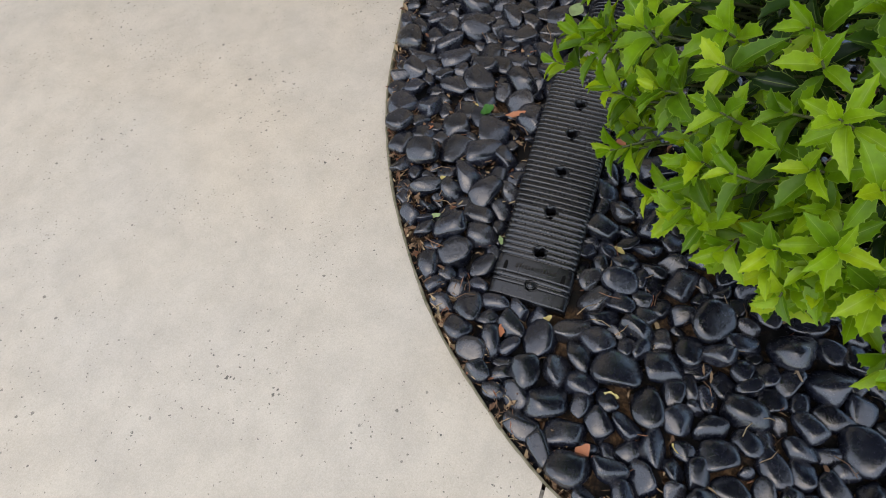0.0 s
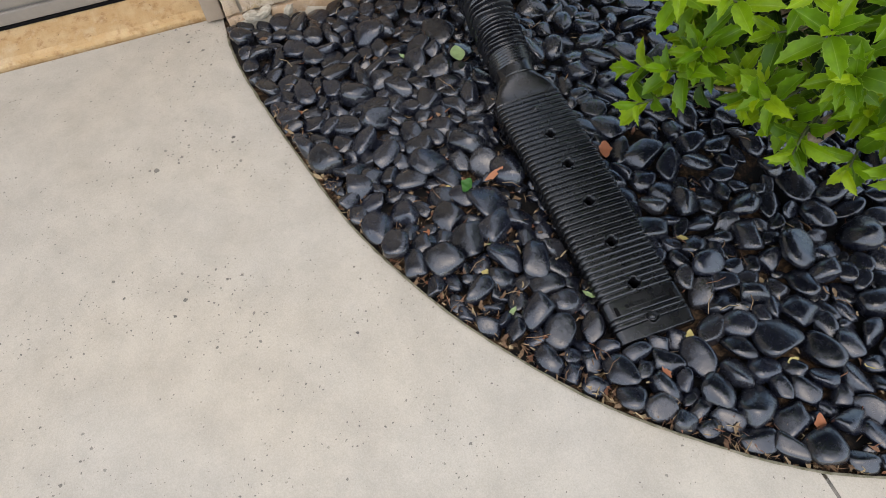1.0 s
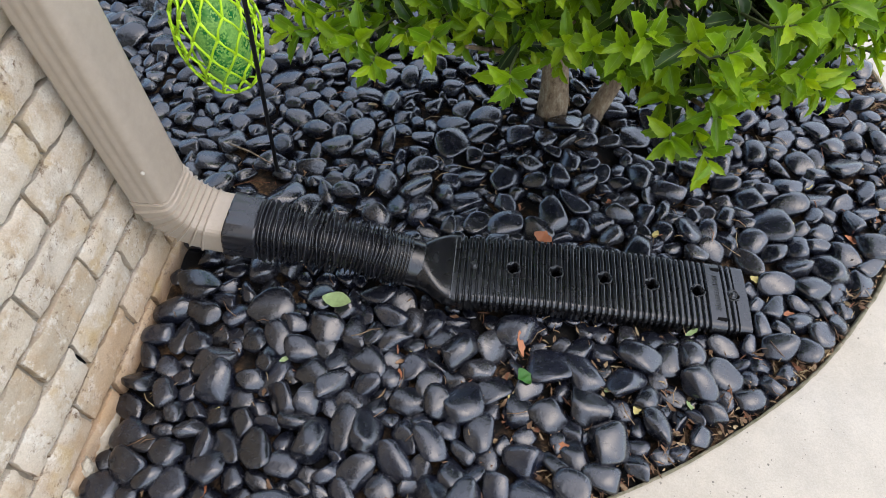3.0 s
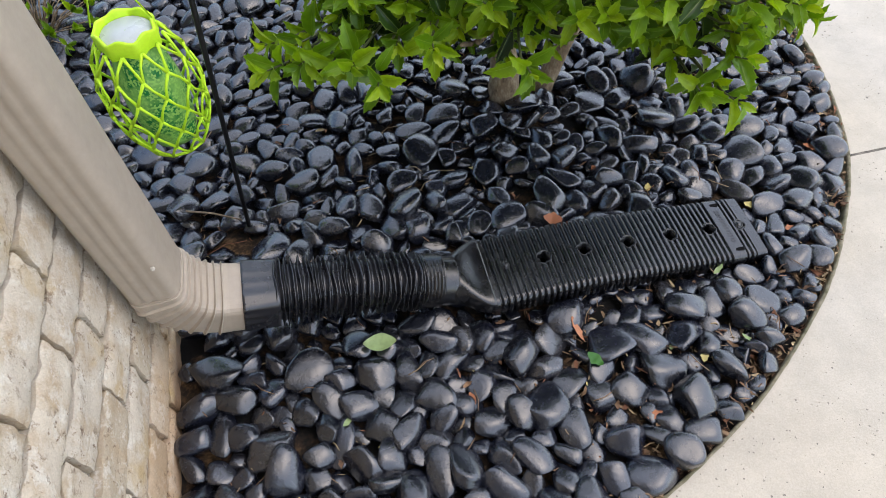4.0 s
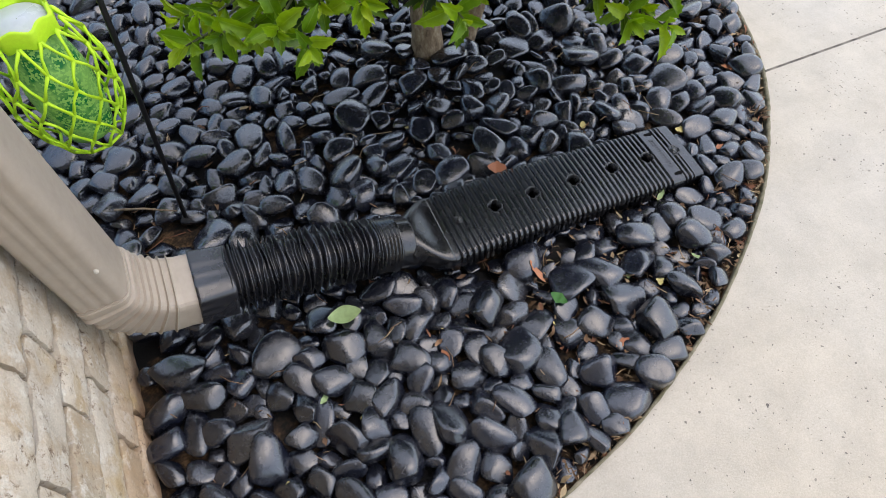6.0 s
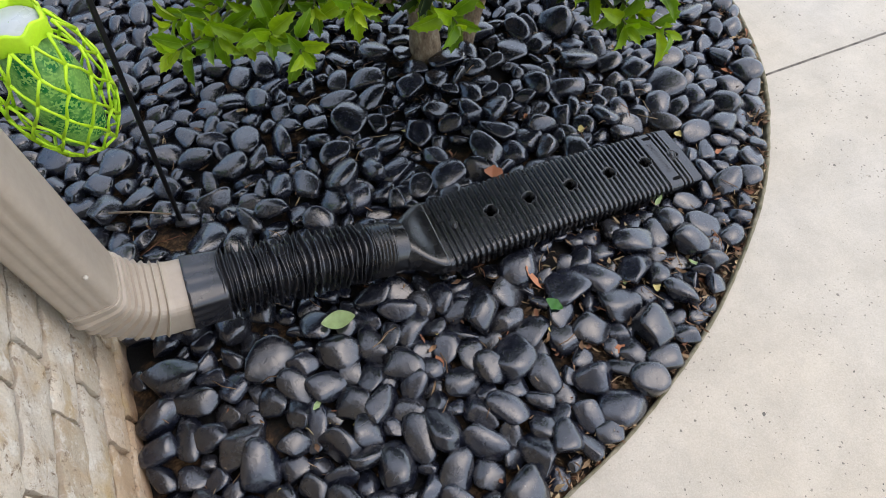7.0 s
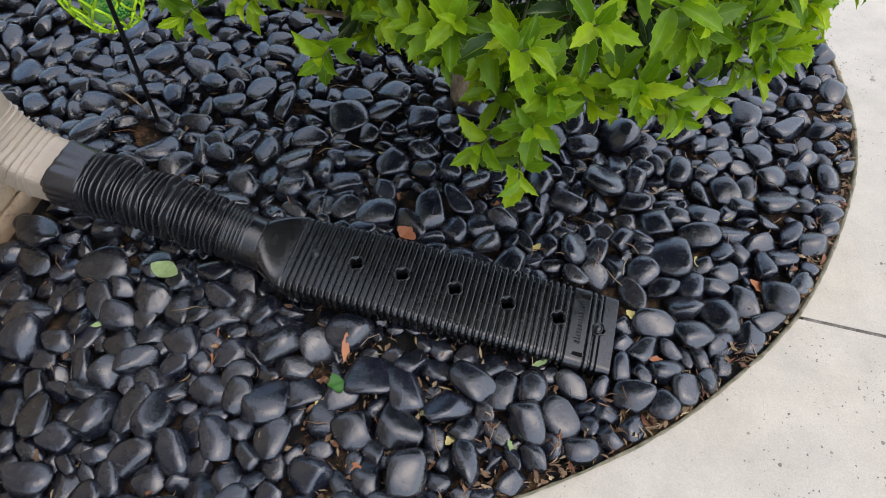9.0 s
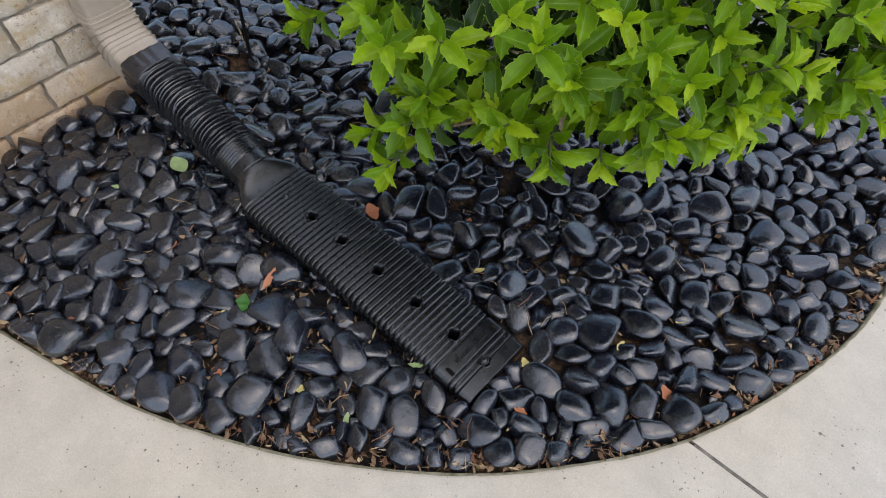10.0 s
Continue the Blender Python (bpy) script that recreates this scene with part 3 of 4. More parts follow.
part("seam", mesh_of("seam", *tube(seam[::3], 0.0011, 5), True), frame_paint, elbow, "folded seam")
bm = bmesh.new()
bmesh.ops.create_uvsphere(bm, u_segments=10, v_segments=6, radius=0.0038)
part("screw", bm, screw_mat, downspout, "screw head capped with pale sealant", pose(SP_X + 0.030, SP_Y - SP_W / 2, 0.350))

# ---- flexible hose and low drain spreader ----
AX = [(0.655, 0.633, 0.074), (0.725, 0.634, 0.0735), (0.82, 0.637, 0.067), (0.92, 0.640, 0.053), (1.02, 0.644, 0.037), (1.118, 0.647, 0.021), (1.19, 0.649, 0.010)]
DX0, DX1 = 0.612, 1.222


def top_axis(x):
    """Centre line of the spreader's top: its y and z."""
    q = [a[0] for a in AX]
    return float(np.interp(x, q, [a[1] for a in AX])), float(np.interp(x, q, [a[2] for a in AX]) + (0 if x < q[-1] else (q[-1] - x) * 0.16))


extension = empty("downspout_extension", "black ribbed plastic drain spreader with a flexible corrugated hose", "drain extension", at=(0.9, 0.64, 0))
inv = Matrix.Translation((-0.9, -0.64, 0))


def place(me):
    me.transform(inv)
    return me


def ext_part(name, me, mat, parent=extension, label=""):
    ob = part(name, place(me), mat, None, label)
    ob.parent = extension
    if parent is not extension:
        ob.parent = parent
    return ob


HALF_W, THICK, RIB = 0.0815, 0.043, 0.0124


def groove(x):
    """Depth of the ribbing at x; the ends and the name panel are smooth."""
    if x < DX0 + 0.012 or x > 1.196 or 1.142 < x < 1.172:
        return 0.0
    f = (x - DX0) / RIB % 1.0
    if f < 0.36:
        return 1.0
    u = abs((f - 0.36) / 0.64 * 2 - 1)
    return 0.20 * u ** 6


HOLES = [(0.735, 0.0145), (0.822, 0.0145), (0.921, 0.0145), (1.020, 0.0145), (1.116, 0.0145), (1.192, 0.0125)]
xs = [DX0]
while xs[-1] < DX1:
    xs.append(xs[-1] + RIB / 12)
body_rings = []
NT = 90
for x in xs:
    cy, cz = top_axis(x)
    g = groove(x) * 0.0062
    hw, th = HALF_W - g, THICK
    shrink = max(0.0, (x - (DX1 - 0.012)) / 0.012)
    th = th * (1 - 0.25 * shrink)
    ring = []
    rr = 0.013
    for k in range(NT + 1):
        u = -1 + 2 * k / NT
        ring.append(Vector((x, cy + u * (hw - rr), cz - g - 0.002 * u * u)))
    for a in (75, 50, 25, 5):
        ca, sa = math.cos(radians(a)), math.sin(radians(a))
        ring.append(Vector((x, cy + hw - rr + rr * ca, cz - g - 0.002 - rr + rr * sa)))
    ring.append(Vector((x, cy + hw, cz - th)))
    ring.append(Vector((x, cy - hw, cz - th)))
    for a in (5, 25, 50, 75):
        ca, sa = math.cos(radians(a)), math.sin(radians(a))
        ring.append(Vector((x, cy - hw + rr - rr * ca, cz - g - 0.002 - rr + rr * sa)))
    body_rings.append(ring)
bv, bf = loft(body_rings, True, True)
kept = []
for q in bf:
    c = sum((Vector(bv[i]) for i in q), Vector()) / len(q)
    cut = False
    for hx, hr in HOLES:
        hy, hz = top_axis(hx)
        if c.z > hz - 0.012 and (c.x - hx) ** 2 + (c.y - hy) ** 2 < hr * hr:
            cut = True
    if not cut:
        kept.append(q)
spreader = ext_part("spreader_body", mesh_of("spreader_body", bv, kept, True), plastic, label="ribbed black plastic body with drain holes")
for hx, hr in HOLES:
    hy, hz = top_axis(hx)
    prof = [(hr + 0.0022, -0.0045), (hr + 0.0022, 0.0004), (hr + 0.0006, 0.0008), (hr - 0.0012, -0.0004), (hr - 0.0014, -0.026)]
    rr = [[Vector((hx + r * u * math.cos(a), hy + r * u * math.sin(a), hz + dz)) for a, u in ((2 * math.pi * k / 48, 1 - 0.20 * (math.cos(4 * a_) < -0.45) * (dz < 0.0006)) for k, a_ in ((k, 2 * math.pi * k / 48 + 0.4) for k in range(48)))] for r, dz in prof]
    # added near-black disc, so the hole's inner shade is put into colour
    disc = [[Vector((hx + r * math.cos(a), hy + r * math.sin(a), hz - 0.025)) for a in (2 * math.pi * k / 20 for k in range(20))] for r in (hr + 0.001, 0.001)]
    ext_part("hole_shade_disc", mesh_of("hole_shade_disc", *loft(disc, True, True)), void_mat, spreader, "added near-black disc painting the shade inside the spreader")
    ext_part("hole_rim", mesh_of("hole_rim", *loft(rr, True, False), True), plastic, spreader, "moulded rim of a drain hole")
for hx, hr in ((0.655, 0.0055), (1.1905, 0.0062)):
    hy, hz = top_axis(hx)
    rr = [[Vector((hx + r * math.cos(a), hy + r * math.sin(a), hz + dz)) for a in (2 * math.pi * k / 20 for k in range(20))]
          for r, dz in ((hr + 0.003, -0.004), (hr + 0.003, 0.0012), (hr + 0.001, 0.0012), (hr + 0.0008, -0.0006), (hr, -0.0006), (hr * 0.9, 0.003), (hr * 0.4, 0.0042))]
    ext_part("screw", mesh_of("screw", *loft(rr), True), plastic, spreader, "black plastic screw")
# the raised lettering on the end panel, as plain bars
random.seed(12)
y = -0.040
while y < 0.040:
    w = random.choice((0.0045, 0.0055, 0.0035))
    cy, cz = top_axis(1.157)
    tall = random.choice((0.0052, 0.0052, 0.0078))
    bm = box_bm((1.157 - tall, cy + y, cz - 0.003), (1.157 + 0.0052, cy + y + w, cz + 0.0008), 0.0005, 1)
    me = bpy.data.meshes.new("letter_bar")
    bm.to_mesh(me)
    bm.free()
    ext_part("letter_bar", me, plastic, spreader)
    y += w + 0.0022
# slots are not cut: near-black plates carry their shade as colour
for sy in (-1, 1):
    cy, cz = top_axis(1.157)
    bm = box_bm((1.146, cy + sy * 0.060 - 0.004, cz - 0.004), (1.170, cy + sy * 0.060 + 0.004, cz - 0.0006), 0.001, 1)
    me = bpy.data.meshes.new("slot")
    bm.to_mesh(me)
    bm.free()
    ext_part("slot", me, void_mat, spreader, "moulded slot drawn as a plate in its shade colour")

# funnel from the flat body to the round collar
HX0 = 0.548


def hose_axis(t):
    """Hose centre line from the elbow (t = 0) to the funnel (t = 1)."""
    a = elbow_end + elbow_dir * 0.055
    b = Vector((HX0 - 0.008, 0.634, 0.062))
    m = (a + b) / 2 + Vector((0, 0.004, 0.012))
    return a * (1 - t) ** 2 + m * 2 * t * (1 - t) + b * t * t


fun = []
for i in range(17):
    s = i / 16
    x = HX0 - 0.006 + (DX0 + 0.004 - HX0 + 0.006) * s
    e = s * s * (3 - 2 * s)
    cy, cz = top_axis(max(x, DX0))
    w = 0.0500 * (1 - e) + (HALF_W - 0.001) * e
    zt = 0.1035 * (1 - e) + (cz + 0.0015) * e
    zb = 0.021 * (1 - e) + (cz - THICK) * e
    p = 2.0 + 4.5 * e
    ring = []
    for k in range(64):
        a = 2 * math.pi * k / 64
        r = (abs(math.cos(a)) ** p + abs(math.sin(a)) ** p) ** (-1 / p)
        ring.append(Vector((x, cy + w * r * math.cos(a), (zt + zb) / 2 + (zt - zb) / 2 * r * math.sin(a))))
    fun.append(ring)
funnel = ext_part("funnel", mesh_of("funnel", *loft(fun, True, True), True), plastic, label="smooth black funnel neck")


def hose_ring(t, r, n=40, square=0.0, w=1.0):
    c = hose_axis(t)
    d = (hose_axis(t + 0.01) - hose_axis(t - 0.01)).normalized()
    s = Vector((0, 1, 0))
    u = d.cross(s) * -1
    ring = []
    p = 2 + 3.5 * square
    for k in range(n):
        a = 2 * math.pi * k / n
        q = (abs(math.cos(a)) ** p + abs(math.sin(a)) ** p) ** (-1 / p)
        ring.append(c + s * (q * r * w * math.cos(a)) + u * (q * r * math.sin(a)))
    return ring


# pleats of uneven pitch, pinched and skewed where the hose has been bent
hose_rnd = random.Random(4)
folds = [-0.02]
while folds[-1] < 0.80:
    folds.append(folds[-1] + 0.034 * hose_rnd.choice((0.72, 0.9, 1.0, 1.12, 1.35)))
hr_ = []
for n_, (t0, t1) in enumerate(zip(folds, folds[1:])):
    peak = 1 + 0.05 * hose_rnd.uniform(-1, 0.8)
    for q, h in ((0.0, 0.0), (0.18, 0.12), (0.34, 0.55), (0.45, 0.95), (0.55, 1.0), (0.66, 0.6), (0.82, 0.15)):
        t = t0 + (t1 - t0) * q
        r = (0.0435 + 0.0125 * h) * (peak if h > 0.5 else 1)
        ring = hose_ring(t, r, 56, 0.30 * (1 - t))
        d = (hose_axis(t + 0.01) - hose_axis(t - 0.01)).normalized()
        for k in range(56):
            a = 2 * math.pi * k / 56
            sway = noise.noise(Vector((n_ * 0.9, 1.3 * math.cos(a), 1.3 * math.sin(a))))
            ring[k] = ring[k] + d * (0.0045 * sway * (0.4 + h)) + (ring[k] - hose_axis(t)) * (0.05 * h * noise.noise(Vector((2 * math.cos(a), n_ * 1.7, 2 * math.sin(a)))))
        hr_.append(ring)
ext_part("hose", mesh_of("hose", *loft(hr_), True), rubber, label="black corrugated flexible hose")
cl = []
for i in range(41):
    s = i / 40
    t = 0.80 + 0.21 * s
    ridge = 0.0045 if (s < 0.62 and (s * 10) % 1.0 < 0.45) else 0.0
    cl.append(hose_ring(t, 0.0490 + ridge, 48))
ext_part("hose_collar", mesh_of("hose_collar", *loft(cl), True), plastic, label="ridged black collar")
# pleated rubber cuff over the elbow
cf = []
for i in range(15):
    s = i / 14
    c = elbow_end + elbow_dir * (-0.004 + 0.062 * s)
    nrm = Vector((-elbow_dir.z, 0, elbow_dir.x))
    ring = spout_ring(c, ey, nrm, SP_W * (1.07 - 0.07 * s), SP_D * (1.09 + 0.03 * s), 0.0, 96)
    ring = [c + (p - c) * (1 + (0.022 if k % 6 < 3 else -0.012) * (1 - s) ** 0.7) for k, p in enumerate(ring)]
    cf.append(ring)
ext_part("cuff", mesh_of("cuff", *loft(cf), True), rubber, label="pleated black rubber cuff gripping the elbow")

# ---- holly bush ----
BUSH_C = Vector((0.90, 1.30, 0.51))
bush = empty("holly_bush", "glossy bright green holly bush with spiny leaves and bare lower stems", "bush", at=(0.86, 1.165, -0.03))
off = Matrix.Translation((-0.86, -1.165, 0.03))


def stem_mesh(base, ctrl, r0, r1, seed):
    pts = spline([base] + ctrl, 6)
    rad = []
    for i, p in enumerate(pts):
        s = i / (len(pts) - 1)
        rad.append((r0 * (1 - s) + r1 * s) * (1 + 0.12 * noise.noise(p * 30 + Vector((seed, 0, 0)))) * (1.25 if i == 0 else 1))
    return tube(pts, rad, 12)


trunks = [stem_mesh((0.815, 1.165, -0.05), [(0.812, 1.17, 0.12), (0.78, 1.2, 0.32), (0.70, 1.24, 0.55)], 0.043, 0.014, 1),
          stem_mesh((0.905, 1.170, -0.05), [(0.955, 1.18, 0.10), (1.03, 1.2, 0.26), (1.12, 1.2, 0.50)], 0.027, 0.010, 2)]
for v, f in trunks:
    me = mesh_of("trunk", v, f, True)
    me.transform(off)
    part("trunk", me, bark, bush, "grey-brown bark stem")


def leaf_shape(curl, fold, seed):
    """A holly leaf along +y with small spines, folded along the midrib; unit length."""
    rnd = random.Random(seed)
    st = [(0.0, 0.015), (0.09, 0.06), (0.20, 0.13), (0.33, 0.18), (0.42, 0.195), (0.455, 0.232), (0.48, 0.195), (0.60, 0.20), (0.665, 0.188),
          (0.70, 0.222), (0.72, 0.165), (0.80, 0.125), (0.845, 0.148), (0.87, 0.085), (1.0, 0.0)]
    verts, faces, uvs = [], [], []

    def bend(x, y):
        z = abs(x) * fold - curl * y * y + 0.02 * math.sin(9 * y + seed) * abs(x) * 5
        return (x, y - 0.12 * curl * y * y, z)
    for i, (y, w) in enumerate(st):
        wl, wr = w * rnd.uniform(0.92, 1.08), w * rnd.uniform(0.92, 1.08)
        spl = 0.022 if i in (5, 9, 12) else 0.0
        verts += [bend(-wl, y + spl), bend(-wl * 0.5, y + spl * 0.4), bend(0, y), bend(wr * 0.5, y + spl * 0.4), bend(wr, y + spl)]
        uvs += [(0.0, y), (0.25, y), (0.5, y), (0.75, y), (1.0, y)]
    for i in range(len(st) - 1):
        for k in range(4):
            a = i * 5 + k
            faces.append((a, a + 1, a + 6, a + 5))
    return verts, faces, uvs


def with_uv(me, uvs):
    """Lay the given coordinates, one for each vertex, over the mesh."""
    lay = me.uv_layers.new(name="leaf")
    idx = np.empty(len(me.loops), dtype=np.int32)
    me.loops.foreach_get("vertex_index", idx)
    lay.data.foreach_set("uv", np.array(uvs, dtype=np.float32)[idx].ravel())
    return me


leaf_forms = [leaf_shape(c, f, s) for s, (c, f) in enumerate(((0.10, 0.80), (0.28, 0.70), (0.40, 0.90), (0.2, 1.0), (-0.05, 0.75), (0.5, 0.8)))]
leaf_meshes = {}
for i, (v, f, uv) in enumerate(leaf_forms):
    for key, mat in (("tip", leaf_tip), ("new", leaf_new), ("old", leaf_old_shaded)):
        me = with_uv(mesh_of("leaf", v, f, True), uv)
        me.materials.append(mat)
        leaf_meshes[i, key] = me

random.seed(21)
shoots = []


def bush_radius(d):
    """How far the bush reaches in the direction d; lumpy, with two long sides."""
    lump = 1 + 0.10 * noise.noise(d * 2.6 + Vector((3.1, 0.2, 1.7))) + 0.06 * noise.noise(d * 6.0)
    az = math.degrees(math.atan2(d.y, d.x))
    flat = max(0.0, 1 - abs(d.z) * 1.3)
    high = max(0.0, 1 - abs(d.z - 0.2) * 2.5)
    lump += flat * (0.24 * math.exp(-((az + 81) / 13) ** 2) + 0.13 * math.exp(-((az + 150) / 15) ** 2) + 0.08 * math.exp(-((az + 48) / 16) ** 2) + 0.14 * math.exp(-((az + 10) / 18) ** 2))
    lump += high * 0.22 * math.exp(-((az + 70) / 17) ** 2)
    q = Vector((d.x / 0.56, d.y / (0.52 if d.y < 0 else 0.34), d.z / (0.12 if d.z < 0 else 0.32)))
    return lump / q.length


def golden(n):
    for k in range(n):
        z = 1 - 2 * (k + 0.5) / n
        a = k * 2.399963
        r = math.sqrt(1 - z * z)
        yield Vector((r * math.cos(a), r * math.sin(a), z))


SHOOTS = 880
for g in golden(SHOOTS):
    # spread evenly over the flattened crown
    e = Vector((g.x * 0.56, g.y * (0.52 if g.y < 0 else 0.34), g.z * (0.12 if g.z < 0 else 0.32)))
    if g.z < -0.62 or g.z < 0.0 and random.random() < (0.5 if g.x < 0 and g.y < 0 else 0.25):
        continue
    d = e.normalized()
    d = (d + Vector((random.uniform(-1, 1), random.uniform(-1, 1), random.uniform(-1, 1))) * 0.05).normalized()
    tip = BUSH_C + d * bush_radius(d) * random.uniform(0.86, 1.03)
    axis = (d * 0.75 + Vector((0, 0, 0.45 if d.z > -0.1 else 0.1)) + Vector((random.uniform(-1, 1), random.uniform(-1, 1), random.uniform(-1, 1))) * 0.35).normalized()
    shoots.append((tip, axis, d))
# a few long low shoots that hang out of the crown
for tip, axis in (((1.01, 0.615, 0.425), (0.1, -0.8, 0.15)), ((0.95, 0.64, 0.44), (-0.2, -0.8, 0.2)), 
                  ((1.00, 0.68, 0.42), (0, -0.8, 0.1)), ((0.296, 0.84, 0.46), (-0.6, -0.5, 0.2)), ((0.35, 0.835, 0.465), (-0.4, -0.6, 0.2)), ((0.395, 0.825, 0.455), (-0.3, -0.7, 0.1)), ((0.464, 0.76, 0.46), (-0.1, -0.8, 0.1)), ((0.43, 0.79, 0.48), (-0.2, -0.8, 0.3)), ((0.70, 0.73, 0.46), (0.0, -0.8, 0.1)), ((0.56, 0.79, 0.485), (-0.1, -0.8, 0.2)), ((0.30, 0.92, 0.45), (-0.8, -0.3, 0.1)), ((0.37, 0.95, 0.44), (-0.6, -0.5, 0.1)),
                  ((0.45, 0.90, 0.45), (-0.4, -0.7, 0.0)), ((0.42, 0.86, 0.45), (-0.4, -0.7, 0.2)), ((0.51, 0.85, 0.46), (-0.3, -0.8, 0.1)), ((0.35, 0.88, 0.47), (-0.6, -0.6, 0.2)), ((0.44, 0.94, 0.50), (-0.4, -0.5, 0.4)), ((0.57, 0.86, 0.48), (-0.2, -0.8, 0.2)), ((0.62, 0.88, 0.45), (-0.3, -0.8, 0.0)), ((0.74, 0.86, 0.44), (-0.1, -0.8, 0)),
                  ((0.70, 0.90, 0.40), (-0.1, -0.7, -0.2)), ((0.71, 0.87, 0.385), (-0.1, -0.6, -0.3)), ((0.61, 0.92, 0.39), (-0.2, -0.6, -0.2)), ((0.79, 0.87, 0.39), (0.1, -0.6, -0.3)), ((0.66, 0.95, 0.37), (0, -0.6, -0.3)), ((0.84, 0.90, 0.42), (0.1, -0.8, -0.1)), ((0.93, 0.84, 0.42), (0, -0.8, -0.1)), ((0.55, 0.93, 0.42), (-0.2, -0.7, -0.1)),
                  ((1.29, 0.84, 0.47), (0.7, -0.5, 0)), ((1.37, 0.97, 0.47), (0.8, -0.3, 0.1)), ((1.20, 0.74, 0.46), (0.5, -0.7, 0)), ((1.43, 1.08, 0.47), (0.8, -0.2, 0.1)), ((1.24, 0.81, 0.44), (0.5, -0.7, 0)), ((1.28, 0.89, 0.43), (0.6, -0.6, 0)), ((1.18, 0.77, 0.45), (0.4, -0.7, 0)), ((1.34, 0.98, 0.43), (0.7, -0.4, 0)), ((1.23, 0.86, 0.48), (0.4, -0.8, 0.1)), ((1.34, 0.90, 0.49), (0.7, -0.4, 0.1))):
    t = Vector(tip)
    shoots.append((t, Vector(axis).normalized(), (t - BUSH_C).normalized()))

leaves, twigs = [], []
for tip, axis, d in shoots:
    root = tip - axis * 0.10 - d * 0.12
    mid = tip - axis * 0.05
    twigs.append(tube([root, mid, tip], [0.0028, 0.0022, 0.0012], 5))
    side = axis.orthogonal().normalized()
    n = random.randint(6, 8)
    ph = random.uniform(0, 6.28)
    for k in range(n + 3):
        old = k >= n
        s = k / n
        at = tip - axis * (0.052 * s if not old else random.uniform(0.05, 0.14)) - (d * random.uniform(0.02, 0.10) if old else Vector())
        ang = ph + k * 2.4
        rad = (side * math.cos(ang) + axis.cross(side) * math.sin(ang)).normalized()
        spread = radians(25 + 55 * s) if not old else radians(random.uniform(70, 110))
        way = (axis * math.cos(spread) + rad * math.sin(spread) - Vector((0, 0, 0.18 * s))).normalized()
        face = (axis * math.sin(spread) - rad * math.cos(spread))
        face = (face + Vector((0, 0, 0.35)) + Vector((random.uniform(-1, 1), random.uniform(-1, 1), random.uniform(-1, 1))) * 0.2)
        x = way.cross(face).normalized()
        zz = x.cross(way)
        size = random.uniform(0.046, 0.066) * (0.62 + 0.38 * min(1, s * 2.2) if not old else 1.0)
        m = Matrix((x, way, zz)).transposed().to_4x4()
        m = Matrix.Translation(at) @ m @ Matrix.Diagonal((size * random.uniform(0.85, 1.1), size, size, 1))
        # half the rear leaves on low shoots also get the shade-darkened colour
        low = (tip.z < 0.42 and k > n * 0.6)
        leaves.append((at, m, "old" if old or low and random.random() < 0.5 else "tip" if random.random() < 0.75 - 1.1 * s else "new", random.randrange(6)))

# old leaves on the inner twigs, their colour darkened as the crown's inner shade
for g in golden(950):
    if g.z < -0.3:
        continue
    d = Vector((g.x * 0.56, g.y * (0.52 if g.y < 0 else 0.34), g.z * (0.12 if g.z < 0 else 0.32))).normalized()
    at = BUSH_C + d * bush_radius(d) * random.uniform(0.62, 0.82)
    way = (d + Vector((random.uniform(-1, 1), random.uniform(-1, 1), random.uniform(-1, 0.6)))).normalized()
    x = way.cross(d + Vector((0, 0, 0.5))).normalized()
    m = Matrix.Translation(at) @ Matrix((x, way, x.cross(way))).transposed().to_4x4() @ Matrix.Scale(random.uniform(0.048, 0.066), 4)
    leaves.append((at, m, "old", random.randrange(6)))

# the leaves over the drain are parts of their own, the rest of the crown is one part
front = sorted(range(len(leaves)), key=lambda i: (leaves[i][0] - Vector((1.02, 0.62, 0.42))).length)[:290]
chosen = set(front)
for i in front:
    at, m, key, form = leaves[i]
    part("leaf", leaf_meshes[form, key], None, bush, m=off @ m)
for key, mat, what in (("tip", leaf_tip, "young yellow-green leaves at the tips"), ("new", leaf_new, "bright green spiny leaves"), ("old", leaf_old_shaded, "older dark green leaves")):
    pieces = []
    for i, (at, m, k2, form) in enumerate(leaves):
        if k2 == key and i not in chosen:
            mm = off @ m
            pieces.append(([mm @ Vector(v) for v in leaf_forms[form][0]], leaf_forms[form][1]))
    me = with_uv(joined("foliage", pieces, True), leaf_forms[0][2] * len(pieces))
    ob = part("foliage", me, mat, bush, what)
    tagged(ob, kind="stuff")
tw = joined("twigs", [([off @ Vector(p) for p in v], f) for v, f in twigs], True)
tagged(part("twig_growth", tw, twig_mat, bush, "thin green-brown twigs"), kind="stuff")
for i, tgt in enumerate(((0.45, 1.0, 0.46), (1.02, 0.75, 0.42), (0.62, 0.85, 0.44), (1.25, 0.95, 0.42), (0.8, 0.85, 0.5), (1.2, 1.4, 0.55), (0.6, 1.45, 0.5), (1.38, 1.15, 0.45), (0.4, 1.25, 0.5), (0.9, 1.2, 0.75))):
    b0 = (0.79, 1.19, 0.24) if tgt[0] < 0.85 else (0.985, 1.19, 0.24)
    m1 = ((b0[0] + tgt[0]) / 2, (b0[1] + tgt[1]) / 2, (b0[2] + tgt[2]) / 2 - 0.03)
    v, f = stem_mesh(b0, [m1, tgt], 0.010, 0.0035, i)
    me = mesh_of("limb", v, f, True)
    me.transform(off)
    part("limb", me, bark, bush)

